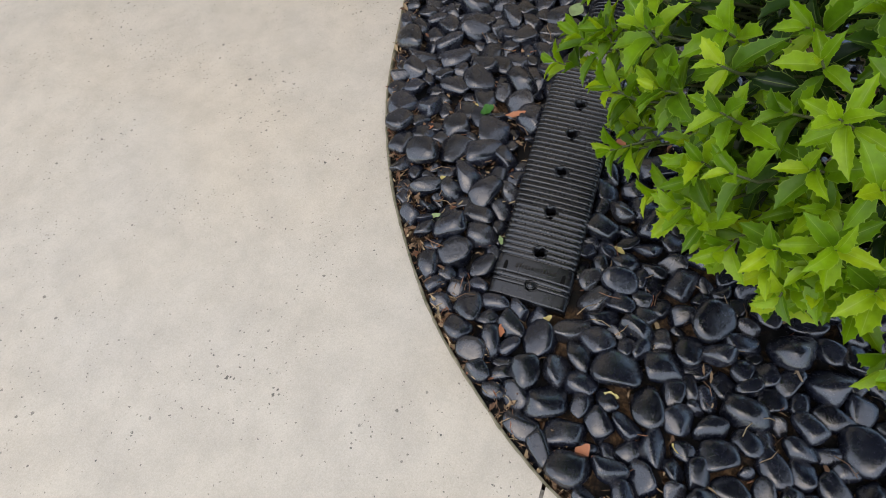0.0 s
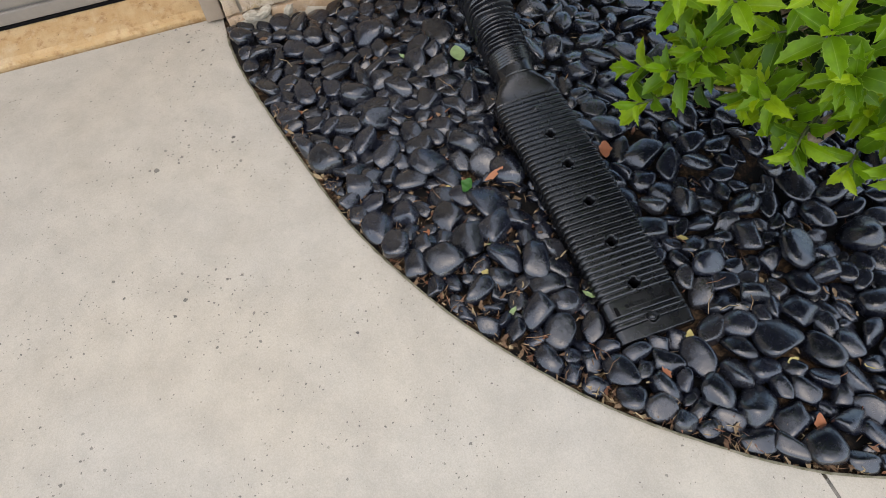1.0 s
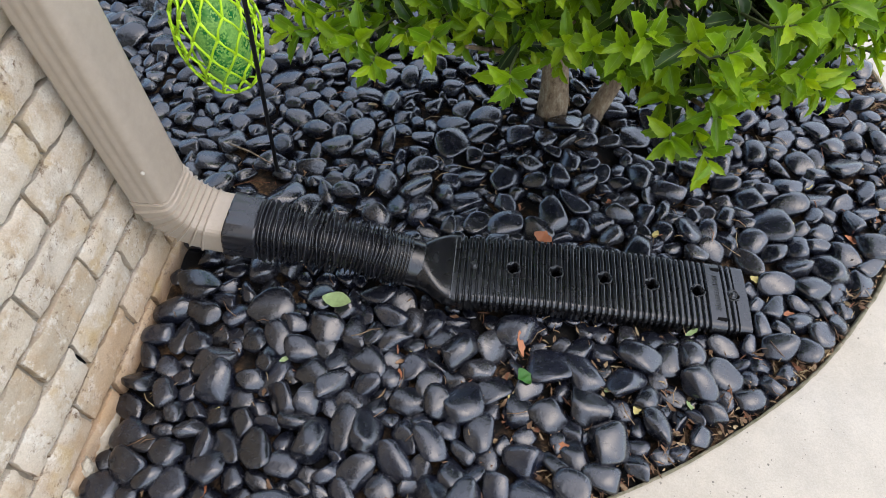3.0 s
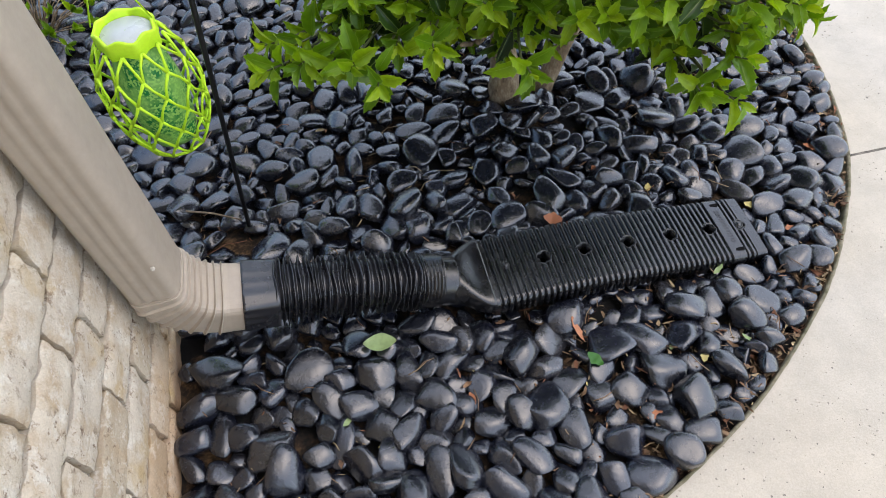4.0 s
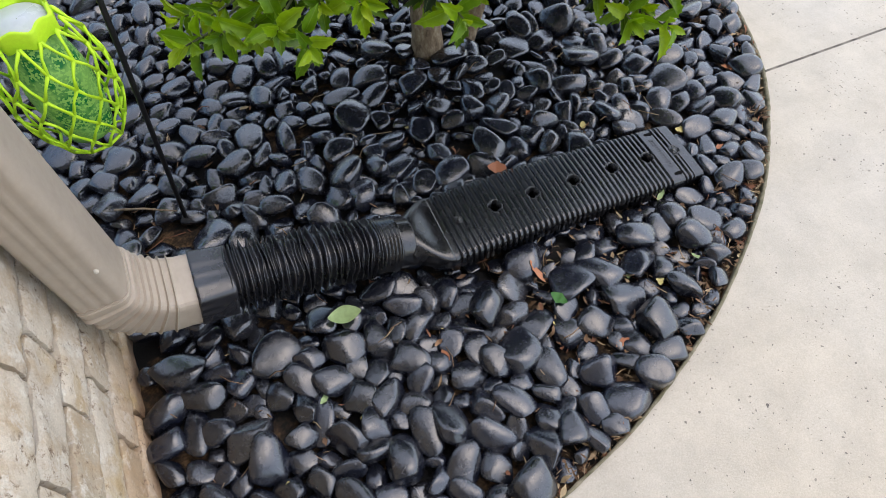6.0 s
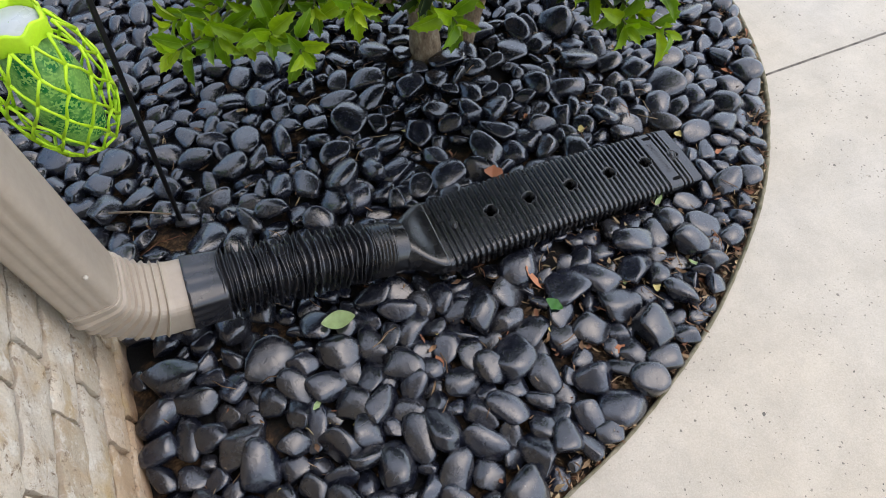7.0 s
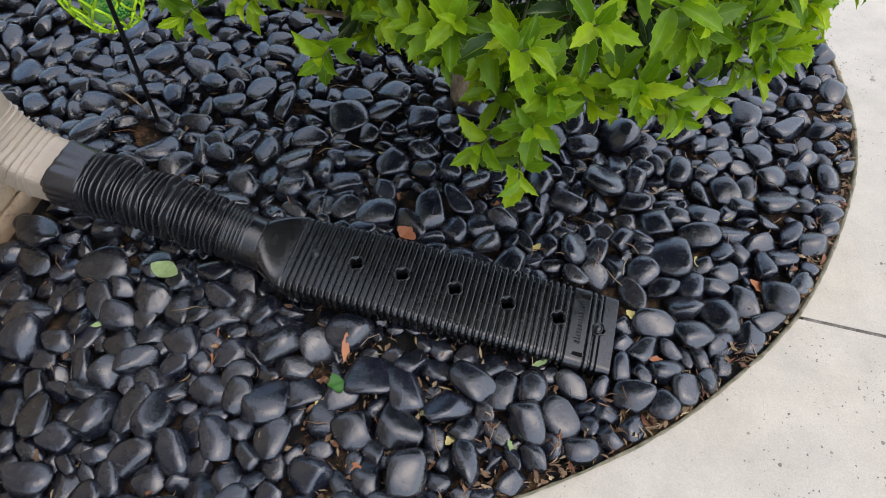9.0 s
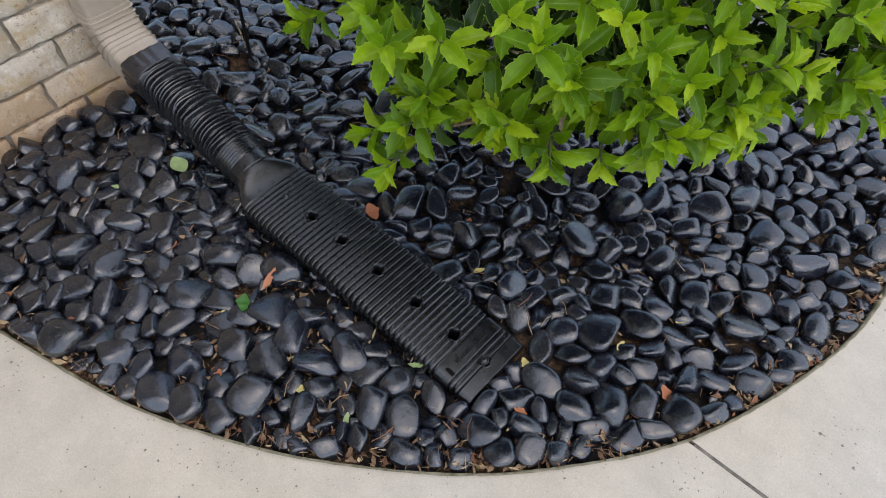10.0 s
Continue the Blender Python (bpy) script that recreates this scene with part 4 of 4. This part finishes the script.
# ---- small shrub beyond the lantern ----
shrub = empty("small_shrub", "small bright green leafy shrub among the pebbles", "shrub", at=(-0.37, 1.72, -0.02))
random.seed(5)
pieces, tws = [], []
for g in golden(90):
    if g.z < -0.2:
        continue
    tip = Vector((g.x * 0.17, g.y * 0.17, 0.10 + g.z * 0.10))
    tws.append(tube([(0, 0, 0), tip * 0.5 + Vector((0, 0, 0.02)), tip], [0.003, 0.002, 0.001], 4))
    for k in range(6):
        way = (g + Vector((random.uniform(-1, 1), random.uniform(-1, 1), random.uniform(-0.4, 1))) * 0.9).normalized()
        x = way.orthogonal().normalized()
        m = Matrix.Translation(tip) @ Matrix((x, way, x.cross(way))).transposed().to_4x4() @ Matrix.Scale(random.uniform(0.025, 0.04), 4)
        pieces.append(([m @ Vector(v) for v in leaf_forms[k][0]], leaf_forms[k][1]))
tagged(part("foliage", with_uv(joined("foliage", pieces, True), leaf_forms[0][2] * len(pieces)), leaf_new, shrub), kind="stuff")
tagged(part("twigs", joined("twigs", tws, True), bark, shrub), kind="stuff")

# ---- shepherd's hook and hanging lantern ----
LAN = Vector((0.072, 1.02, 0.190))
hook = empty("garden_hook", "thin black steel shepherd's hook pushed into the pebbles", "garden hook", at=(0.150, 0.905, -0.06))
top = Vector((LAN.x - 0.150, LAN.y - 0.905, 0))
top -= Vector((0.135, 0, 0))
pts = [Vector((0, 0, 0)), Vector((0.067, 0, 0.62)), Vector((0.135, 0, 1.25))]
for k in range(1, 9):
    a = math.pi * k / 8
    pts.append(Vector((0.135 + top.x * (1 - math.cos(a)) / 2, top.y * (1 - math.cos(a)) / 2, 1.25 + 0.09 * math.sin(a))))
part("pole", mesh_of("pole", *tube(pts, 0.0046, 10), True), metal_black, hook)

lantern = empty("hanging_lantern", "green glitter glass lantern in a neon green rope net", "lantern", at=LAN)
lantern.scale = (1.09, 1.09, 1.09)


def jar_r(s):
    """Radius of the glass at the height s, 0 to 1."""
    return 0.048 * (0.80 + 0.35 * math.sin(math.pi * min(1, s * 0.95 + 0.03)) - 0.12 * s)


jar = [[Vector((jar_r(i / 20) * math.cos(a), jar_r(i / 20) * math.sin(a), 0.022 + 0.20 * i / 20)) for a in (2 * math.pi * k / 28 for k in range(28))] for i in range(21)]
part("glass_jar", mesh_of("glass_jar", *loft(jar, True, True), True), glitter, lantern, "glass jar with green glitter")
def mouth(a):
    """Seven-cornered mouth, pulled out where the cords are tied."""
    w = 2 * math.pi / 7
    q = (a + 0.3) % w - w / 2
    return math.cos(w / 2) / math.cos(q) * 1.06


rim = [[Vector((r * mouth(a) * math.cos(a), r * mouth(a) * math.sin(a), z + 0.003 * math.sin(7 * a + 0.8))) for a in (2 * math.pi * k / 56 for k in range(56))]
       for r, z in ((0.0480, 0.220), (0.0485, 0.230), (0.0490, 0.246), (0.0465, 0.2500), (0.0425, 0.247), (0.0415, 0.230))]
part("rim_band", mesh_of("rim_band", *loft(rim, True, False), True), neon, lantern, "neon green band round the mouth")
lid = [[Vector((r * math.cos(a), r * math.sin(a), z)) for a in (2 * math.pi * k / 24 for k in range(24))] for r, z in ((0.0415, 0.236), (0.038, 0.240), (0.001, 0.241))]
part("lamp_cap", mesh_of("lamp_cap", *loft(lid, True, False), True), frosted, lantern, "grey round cap in the mouth")


def net_r(s):
    return 0.050 + 0.034 * math.sin(math.pi * min(1.0, (1 - s) * 0.92 + 0.06)) ** 0.8 if s < 1 else 0.052


ROWS_N, COLS_N = 6, 11
knots = [[Vector((net_r(r / ROWS_N) * math.cos(a), net_r(r / ROWS_N) * math.sin(a), 0.012 + 0.216 * r / ROWS_N)) for a in (2 * math.pi * (c + 0.5 * (r % 2)) / COLS_N for c in range(COLS_N))] for r in range(ROWS_N + 1)]
for r in range(ROWS_N):
    for c in range(COLS_N):
        for dc in ((0, 1) if r % 2 else (0, -1)):
            a, b = knots[r][c], knots[r + 1][(c + dc) % COLS_N]
            mid = (a + b) / 2 + Vector((random.uniform(-1, 1), random.uniform(-1, 1), 0)) * 0.0035
            part("cord", mesh_of("cord", *tube([a, mid, b], [0.0031, 0.0021, 0.0031], 6), True), neon, lantern)
base_ring = [knots[0][c % COLS_N] for c in range(COLS_N + 1)]
part("base_ring", mesh_of("base_ring", *tube(base_ring, 0.0028, 6), True), neon, lantern, "cord ring under the jar")
for c in range(0, COLS_N, 2):
    part("cord", mesh_of("cord", *tube([knots[0][c], Vector((0, 0, 0.014))], 0.002, 6), True), neon, lantern)
hang = [(0.046, 0, 0.255), (0.02, 0, 0.33), (0.0, 0, 1.02)]
part("hanger", mesh_of("hanger", *tube(hang, 0.0016, 6), True), neon, lantern)
hang = [(-0.046, 0, 0.255), (-0.02, 0, 0.33), (0.0, 0, 0.40)]
part("hanger", mesh_of("hanger", *tube(hang, 0.0016, 6), True), neon, lantern)

# ---- leaf litter ----
random.seed(33)


def flat_leaf(length, width, curl, seed, n=6, ragged=0.0):
    """A thin dry leaf or scrap; ragged tears its outline."""
    rnd_ = random.Random(seed)
    verts, faces = [], []
    for i in range(n + 1):
        s = i / n
        w = width * math.sin(math.pi * min(1, s * 0.96 + 0.02)) ** 0.8 / 2
        wl, wr = w * (1 + ragged * rnd_.uniform(-1, 1)), w * (1 + ragged * rnd_.uniform(-1, 1))
        z = curl * length * (s - 0.5) ** 2 + ragged * 0.25 * width * rnd_.uniform(-1, 1)
        side = ragged * 0.4 * width * math.sin(seed + 2.2 * s)
        verts += [(side - wl, length * (s - 0.5), z + 0.3 * wl), (side, length * (s - 0.5), z), (side + wr, length * (s - 0.5), z + 0.25 * wr)]
    for i in range(n):
        for k in range(2):
            a = i * 3 + k
            faces.append((a, a + 1, a + 4, a + 3))
    return verts, faces


def fallen(name, label, at, rz, length, width, mat, tilt=(8, 5)):
    v, f = flat_leaf(length, width, 0.35, len(label), 9, 0.03 if "oval" in label else 0.22)
    ob = part(name, mesh_of(name, [(a * 1.0, b, c) for a, b, c in v], f, True), mat, m=pose(*at, tilt[0], tilt[1], rz))
    tagged(ob, label, "leaf", "fallen leaves")


FALL = [("fallen_leaf", "pale green oval leaf lying on the black pebbles", (0.385, 0.540, 0.046), -100, 0.062, 0.038, fallen_green, (3, -5)),
        ("fallen_leaf", "small dark green leaf between the black pebbles", (0.769, 0.422, 0.024), 40, 0.036, 0.026, fallen_dark, (14, 8)),
        ("fallen_leaf", "curled orange-brown dead leaf on the pebbles", (0.758, 0.490, 0.022), 20, 0.052, 0.015, fallen_orange, (20, 18)),
        ("fallen_leaf", "orange-brown dead leaf beside the concrete edge", (1.481, 0.825, -0.006), 70, 0.045, 0.026, fallen_orange, (10, 14)),
        ("fallen_leaf", "rust-coloured dead leaf beside the drain", (0.797, 0.745, 0.036), 60, 0.042, 0.028, fallen_orange, (12, -12))]
for row in FALL:
    fallen(*row)

small = [(0.62, 0.20), (0.45, 0.30), (0.93, 0.42), (1.02, 0.47), (0.88, 0.36), (0.55, 0.47), (1.16, 0.48), (1.30, 0.62), (1.36, 0.85), (0.70, 0.62), (0.30, 0.42), (0.22, 0.16), (1.22, 0.86), (1.05, 0.80), (0.50, 0.90), (0.40, 0.12), (0.745, 0.385), (0.79, 0.365), (0.66, 0.40), (0.53, 0.41), (0.36, 0.36), (0.98, 0.385), (1.08, 0.40), (0.84, 0.30), (0.20, 0.30), (1.25, 0.70), (1.10, 0.56), (0.95, 0.88), (0.68, 0.95), (1.42, 0.98)]
for i, (x, y) in enumerate(small):
    z = bed_top(x, y) + 0.030
    mat = (fallen_yellow, fallen_yellow, fallen_green, fallen_orange)[i % 4]
    what = ("small yellowed leaf caught between the pebbles", "small yellowed leaf caught between the pebbles", "small pale green leaf caught between pebbles", "small rust-brown leaf caught between pebbles")[i % 4]
    fallen("fallen_leaf", what, (x, y, z), i * 67, 0.022 + 0.004 * (i % 3), 0.011 + 0.003 * (i % 2), mat, (14 * math.sin(i), 16 * math.cos(i * 2)))


def stick(points, r, label):
    base = Vector(points[0])
    v, f = tube([Vector(q) - base for q in points], [r, r * 0.9, r * 0.6], 7)
    ob = part("dry_twig", mesh_of("dry_twig", v, f, True), bark, m=Matrix.Translation(base))
    tagged(ob, label, "twig", "dry twigs")


stick([(0.034, 0.955, 0.046), (0.09, 0.932, 0.049), (0.150, 0.902, 0.045)], 0.0026, "grey dry twig lying by the steel hook")
stick([(1.18, 1.118, 0.018), (1.207, 1.143, 0.022), (1.235, 1.162, 0.018)], 0.0032, "tan dry twig on pebbles under the bush")

# ---- pebbles ----
edge_np = np.array([(p.x, p.y) for p in EDGE])
edge_t = np.gradient(edge_np, axis=0)
edge_t /= np.linalg.norm(edge_t, axis=1)[:, None]
edge_n = np.c_[-edge_t[:, 1], edge_t[:, 0]]

rng = np.random.default_rng(7)
P = np.c_[rng.uniform(-0.95, 1.70, 9000), rng.uniform(0.0, 2.25, 9000)]


def inside(P, pad=0.0):
    d2 = ((P[:, None, :] - edge_np[None]) ** 2).sum(2)
    k = d2.argmin(1)
    v = P - edge_np[k]
    dist = (v * edge_n[k]).sum(1)
    return dist, k


dist, _ = inside(P)
ok = (dist > 0.015) & ((P[:, 0] > 0.015) | (P[:, 1] > 0.72))
stone_area = math.pi * 0.0295 ** 2 * 0.75 * 1.13
N = int(0.93 * ok.mean() * 2.65 * 2.25 / stone_area)
P = P[ok][:N]
A = np.clip(rng.lognormal(math.log(0.0295), 0.25, N), 0.018, 0.046)
Bx = A * rng.uniform(0.58, 0.92, N)
C = A * rng.uniform(0.40, 0.62, N)
TH = rng.uniform(0, math.pi, N)
# the largest stones: x, y, half length, half width, turn
BIG = np.array([
    (0.075, 0.570, 0.049, 0.038, -26), (0.358, 0.506, 0.042, 0.035, -19), (0.468, 0.437, 0.041, 0.033, -26), (0.555, 0.361, 0.042, 0.030, 4),
    (0.156, 0.400, 0.044, 0.032, 9), (0.290, 0.388, 0.048, 0.019, 73), (0.082, 0.449, 0.047, 0.026, 82), (0.438, 0.299, 0.045, 0.025, 83),
    (0.478, 0.223, 0.039, 0.031, 63), (0.889, 0.377, 0.042, 0.036, -20), (0.685, 0.317, 0.041, 0.028, 88), (0.609, 0.282, 0.040, 0.025, -57),
    (0.925, 0.307, 0.038, 0.034, -72), (0.854, 0.224, 0.034, 0.030, -21), (0.883, 0.445, 0.050, 0.034, -39), (0.823, 0.835, 0.053, 0.033, -76),
    (0.617, 0.863, 0.044, 0.030, 39), (0.676, 0.192, 0.031, 0.029, 61), (0.507, 0.954, 0.040, 0.030, 19)])
NB = len(BIG)
P[:NB], A[:NB], Bx[:NB], TH[:NB] = BIG[:, :2], BIG[:, 2], BIG[:, 3], np.radians(BIG[:, 4])
C[:NB] = Bx[:NB] * 0.62
# bare places in the bed: x, y, radius
BARE = [(0.729, 0.328, 0.014), (0.724, 0.444, 0.018), (0.034, 0.628, 0.028), (0.149, 0.862, 0.026), (0.224, 0.412, 0.018),
        (0.773, 0.476, 0.016), (0.85, 0.535, 0.020), (1.178, 0.912, 0.014), (1.162, 0.391, 0.016), (0.808, 0.313, 0.014), (0.76, 0.83, 0.018), (0.95, 1.02, 0.03)]
stone_r = [(0.815, 1.165, 0.034), (0.92, 1.167, 0.024), (0.15, 0.905, 0.0)] + BARE


def radius_at(i, ang):
    ca, sa = np.cos(ang - TH[i]), np.sin(ang - TH[i])
    return A[i] * Bx[i] / np.sqrt((Bx[i] * ca) ** 2 + (A[i] * sa) ** 2)


for it in range(150):
    if it % 6 == 0:
        order = np.argsort(P[:, 0])
        xs_ = P[order, 0]
        hi = np.searchsorted(xs_, xs_ + 0.10)
        I = np.repeat(np.arange(N), hi - np.arange(N) - 1)
        st = np.concatenate([np.arange(a + 1, b) for a, b in enumerate(hi)])
        I, J = order[I], order[st]
        near = np.abs(P[I, 1] - P[J, 1]) < 0.10
        I, J = I[near], J[near]
    D = P[J] - P[I]
    L = np.linalg.norm(D, axis=1) + 1e-9
    ang = np.arctan2(D[:, 1], D[:, 0])
    need = 0.99 * (radius_at(I, ang) + radius_at(J, ang))
    push = np.maximum(0, need - L) * 0.30
    U = D / L[:, None] * push[:, None]
    np.add.at(P, J, U)
    np.add.at(P, I, -U)
    mid_r = np.sqrt(A * Bx)
    dist, k = inside(P)
    reach = radius_at(np.arange(N), np.arctan2(edge_n[k, 1], edge_n[k, 0]))
    short = np.maximum(0, reach * 0.97 + 0.006 - dist)
    P += edge_n[k] * short[:, None]
    low = (P[:, 1] < 0.70)
    P[:, 0] = np.where(low & (P[:, 0] > -0.2), np.maximum(P[:, 0], mid_r + 0.004), P[:, 0])
    P[:, 1] = np.where((P[:, 0] < -0.0) & (P[:, 1] > 0.4), np.maximum(P[:, 1], 0.70 + mid_r), P[:, 1])
    for sx, sy, sr in stone_r:
        v = P - (sx, sy)
        q = np.linalg.norm(v, axis=1) + 1e-9
        P += v / q[:, None] * np.maximum(0, sr + mid_r * 0.9 - q)[:, None]
    # the drain and its hose keep their place
    on = (P[:, 0] > DX0 - 0.03) & (P[:, 0] < DX1 + 0.03)
    side = np.where(P[:, 1] > 0.641, 1, -1)
    far_in = np.maximum(0, HALF_W + 0.75 * mid_r - np.abs(P[:, 1] - 0.641))
    ahead = np.maximum(0, DX1 + 0.85 * mid_r - P[:, 0])
    endwise = on & (far_in > 0) & (ahead < far_in)
    P[:, 0] += np.where(endwise, ahead, 0)
    P[:, 1] += np.where(on & ~endwise, side * far_in, 0)
    on = (P[:, 0] > 0.20) & (P[:, 0] < DX0 - 0.03)
    P[:, 1] += np.where(on, side * np.maximum(0, 0.045 + 0.4 * mid_r - np.abs(P[:, 1] - 0.636)), 0)
    P[:NB] = BIG[:, :2]

# stones that still run into another are taken out
order = np.argsort(P[:, 0])
gone = np.zeros(N, dtype=bool)
for a_ in range(N):
    i = order[a_]
    for j in order[a_ + 1:]:
        if P[j, 0] - P[i, 0] > 0.10 or gone[i]:
            break
        v = P[j] - P[i]
        if gone[j] or abs(v[1]) > 0.10:
            continue
        ang = math.atan2(v[1], v[0])
        if math.hypot(*v) < 0.70 * (radius_at(i, ang) + radius_at(j, ang)):
            gone[j if (i < NB or A[i] > A[j]) and j >= NB else i] = True
P, A, Bx, C, TH = P[~gone], A[~gone], Bx[~gone], C[~gone], TH[~gone]
N = len(P)

# smaller stones fill the holes that are left
fill = np.random.default_rng(8)
cand = np.c_[fill.uniform(-0.2, 1.70, 16000), fill.uniform(0.0, 1.75, 16000)]
cd, _ = inside(cand)
keep_ = (cd > 0.013) & ((cand[:, 0] > 0.018) | (cand[:, 1] > 0.72))
cand, cd = cand[keep_], cd[keep_]
newP, newA = [], []
mid_r = np.sqrt(A * Bx)
allP = np.vstack([P, np.array(BARE)[:, :2]])
allR = np.append(mid_r, np.array(BARE)[:, 2])
for q, edge_free in zip(cand, cd):
    free = (np.hypot(allP[:, 0] - q[0], allP[:, 1] - q[1]) - allR * 0.90).min()
    r = min(free, edge_free, 0.032)
    if r > 0.0125:
        newP.append(q)
        newA.append(r * 1.12)
        allP, allR = np.vstack([allP, q]), np.append(allR, r)
k = len(newA)
P = np.vstack([P, np.array(newP)])
A = np.concatenate([A, np.array(newA)])
Bx = np.concatenate([Bx, np.array(newA) * fill.uniform(0.75, 0.95, k)])
C = np.concatenate([C, np.array(newA) * fill.uniform(0.5, 0.75, k)])
TH = np.concatenate([TH, fill.uniform(0, math.pi, k)])
N = len(P)

stone_forms = []
for s in range(26):
    rnd = random.Random(100 + s)
    bm = bmesh.new()
    bmesh.ops.create_icosphere(bm, subdivisions=3, radius=1)
    planes = [(Vector((rnd.gauss(0, 1), rnd.gauss(0, 1), rnd.gauss(0, 0.55))).normalized(), rnd.uniform(0.58, 0.86)) for _ in range(10)]
    boxy = rnd.uniform(0.60, 0.82)
    for v in bm.verts:
        p = Vector([math.copysign(abs(c_) ** boxy, c_) for c_ in v.co])
        p *= 1 + 0.20 * noise.noise(p * 0.9 + Vector((s * 7.3, 0, 0))) + 0.05 * noise.noise(p * 2.4 + Vector((0, s * 5.1, 0)))
        for n_, d_ in planes:
            over = p.dot(n_) - d_
            if over > 0:
                p -= n_ * over * 0.95
        v.co = p
    for _ in range(2):
        bmesh.ops.smooth_vert(bm, verts=bm.verts[:], factor=0.45, use_axis_x=True, use_axis_y=True, use_axis_z=True)
    vs = np.array([v.co for v in bm.verts])
    vs /= (vs.max(0) - vs.min(0)) / 2
    stone_forms.append((vs, np.array([[v.index for v in f.verts] for f in bm.faces])))
    bm.free()
stone_meshes = []
for vs, fs in stone_forms:
    me = mesh_of("pebble", vs, [tuple(f) for f in fs], True)
    me.materials.append(pebble_stone)
    stone_meshes.append(me)

pebble_bed = empty("pebble_bed", "polished black river pebbles covering the planting bed", "pebbles", kind="structure")
stones = []
rnd = random.Random(77)
for i in range(N):
    x, y = P[i]
    a, b, c = A[i] * 1.04, Bx[i] * 1.04, C[i]
    z = bed_top(x, y) + c * 0.80 + rnd.uniform(0.0, 0.018)
    tx, ty = rnd.gauss(0, 13), rnd.gauss(0, 12)
    if i < NB:
        tx, ty, z = tx * 0.3, ty * 0.3, z + 0.006
    elif rnd.random() < 0.13:
        tx += rnd.choice((-1, 1)) * 40
    # the drain rests on the stones beneath it
    if DX0 - 0.02 < x < DX1 + 0.01:
        cy, cz = top_axis(x)
        if abs(y - cy) < HALF_W + b * 0.55:
            z = min(z, cz - THICK - c * 0.9 - 0.002)
            tx = ty = 0
    elif 0.10 < x <= DX0 - 0.02 and abs(y - 0.636) < 0.05:
        z = min(z, hose_axis((x - 0.2) / 0.34).z - 0.052 - c)
        tx = ty = 0
    m = pose(x, y, z, tx, ty, math.degrees(TH[i])) @ Matrix.Diagonal((a, b, c, 1))
    stones.append((m, rnd.randrange(26), Vector((x, y, z))))
near = sorted(range(N), key=lambda i: (stones[i][2] - Vector((0.72, 0.36, 0))).length)[:300]
near_set = set(near)
for i in near:
    m, form, _ = stones[i]
    part("pebble", stone_meshes[form], None, pebble_bed, m=m)
allv, allf, base_i = [], [], 0
for i, (m, form, _) in enumerate(stones):
    if i in near_set:
        continue
    vs, fs = stone_forms[form]
    mm = np.array(m)
    allv.append(vs @ mm[:3, :3].T + mm[:3, 3])
    allf.append(fs + base_i)
    base_i += len(vs)
allv, allf = np.concatenate(allv), np.concatenate(allf)
me = bpy.data.meshes.new("pebbles")
me.vertices.add(len(allv))
me.vertices.foreach_set("co", allv.ravel())
me.loops.add(allf.size)
me.loops.foreach_set("vertex_index", allf.ravel())
me.polygons.add(len(allf))
me.polygons.foreach_set("loop_start", np.arange(0, allf.size, 3))
me.polygons.foreach_set("use_smooth", np.ones(len(allf), dtype=bool))
me.update(calc_edges=True)
tagged(part("pebbles", me, pebble_stone, pebble_bed), kind="stuff")

# dead leaf scraps between the stones, thicker along the concrete
pieces = []
random.seed(9)
for i in range(3600):
    if i < 1700:
        k = random.randrange(30, len(EDGE) - 60)
        q = EDGE[k] + Vector(edge_n[k]) * abs(random.gauss(0.010, 0.03))
        x, y = q.x, q.y
    else:
        x, y = random.uniform(0.05, 1.6), random.uniform(0.08, 1.3)
        if i % 3 == 0:
            x, y = random.gauss(0.86, 0.13), random.gauss(0.40, 0.09)
    d_, _ = inside(np.array([[x, y]]))
    if d_[0] < 0.006 or (x < 0.02 and y < 0.72):
        continue
    z = bed_top(x, y) + random.uniform(0.010, 0.031)
    v, f = flat_leaf(random.uniform(0.008, 0.028), random.choice((0.0014, 0.0018, 0.0025, 0.004, 0.008)), random.uniform(-1.2, 1.2), i, 6, 0.42)
    m = pose(x, y, z, random.gauss(0, 25), random.gauss(0, 25), random.uniform(0, 360))
    pieces.append(([m @ Vector(p) for p in v], f))
for i in range(150):
    x, y = random.uniform(0.05, 1.6), random.uniform(0.1, 1.4)
    d_, _ = inside(np.array([[x, y]]))
    if d_[0] < 0.03 or (x < 0.03 and y < 0.72):
        continue
    a = random.uniform(0, 6.28)
    h = bed_top(x, y) + random.uniform(0.025, 0.045)
    l = random.uniform(0.02, 0.05)
    pieces.append(tube([(x, y, h), (x + l / 2 * math.cos(a), y + l / 2 * math.sin(a), h + 0.004), (x + l * math.cos(a + 0.2), y + l * math.sin(a + 0.2), h)], 0.0009, 5))
litter = part("leaf_litter", joined("leaf_litter", pieces, True), litter_mat)
tagged(litter, "dry brown leaf scraps and twigs between pebbles", "leaf litter", kind="stuff")

# ---- bricks of the wall, last ----
for k, a, b, z in brick_rows:
    ln = b - a
    if ln > BRICK_L - 0.012:
        me = whole_bricks[(k * 7 + round(a * 50)) % 10]
    else:
        key = round(ln, 3)
        if key not in cut_bricks:
            cut_bricks[key] = brick_mesh(ln, 40 + len(cut_bricks))
        me = cut_bricks[key]
    if not me.materials:
        me.materials.append(brick_mat)
    part("brick", me, None, wall, m=pose(random.uniform(-0.002, 0.002), a, z))
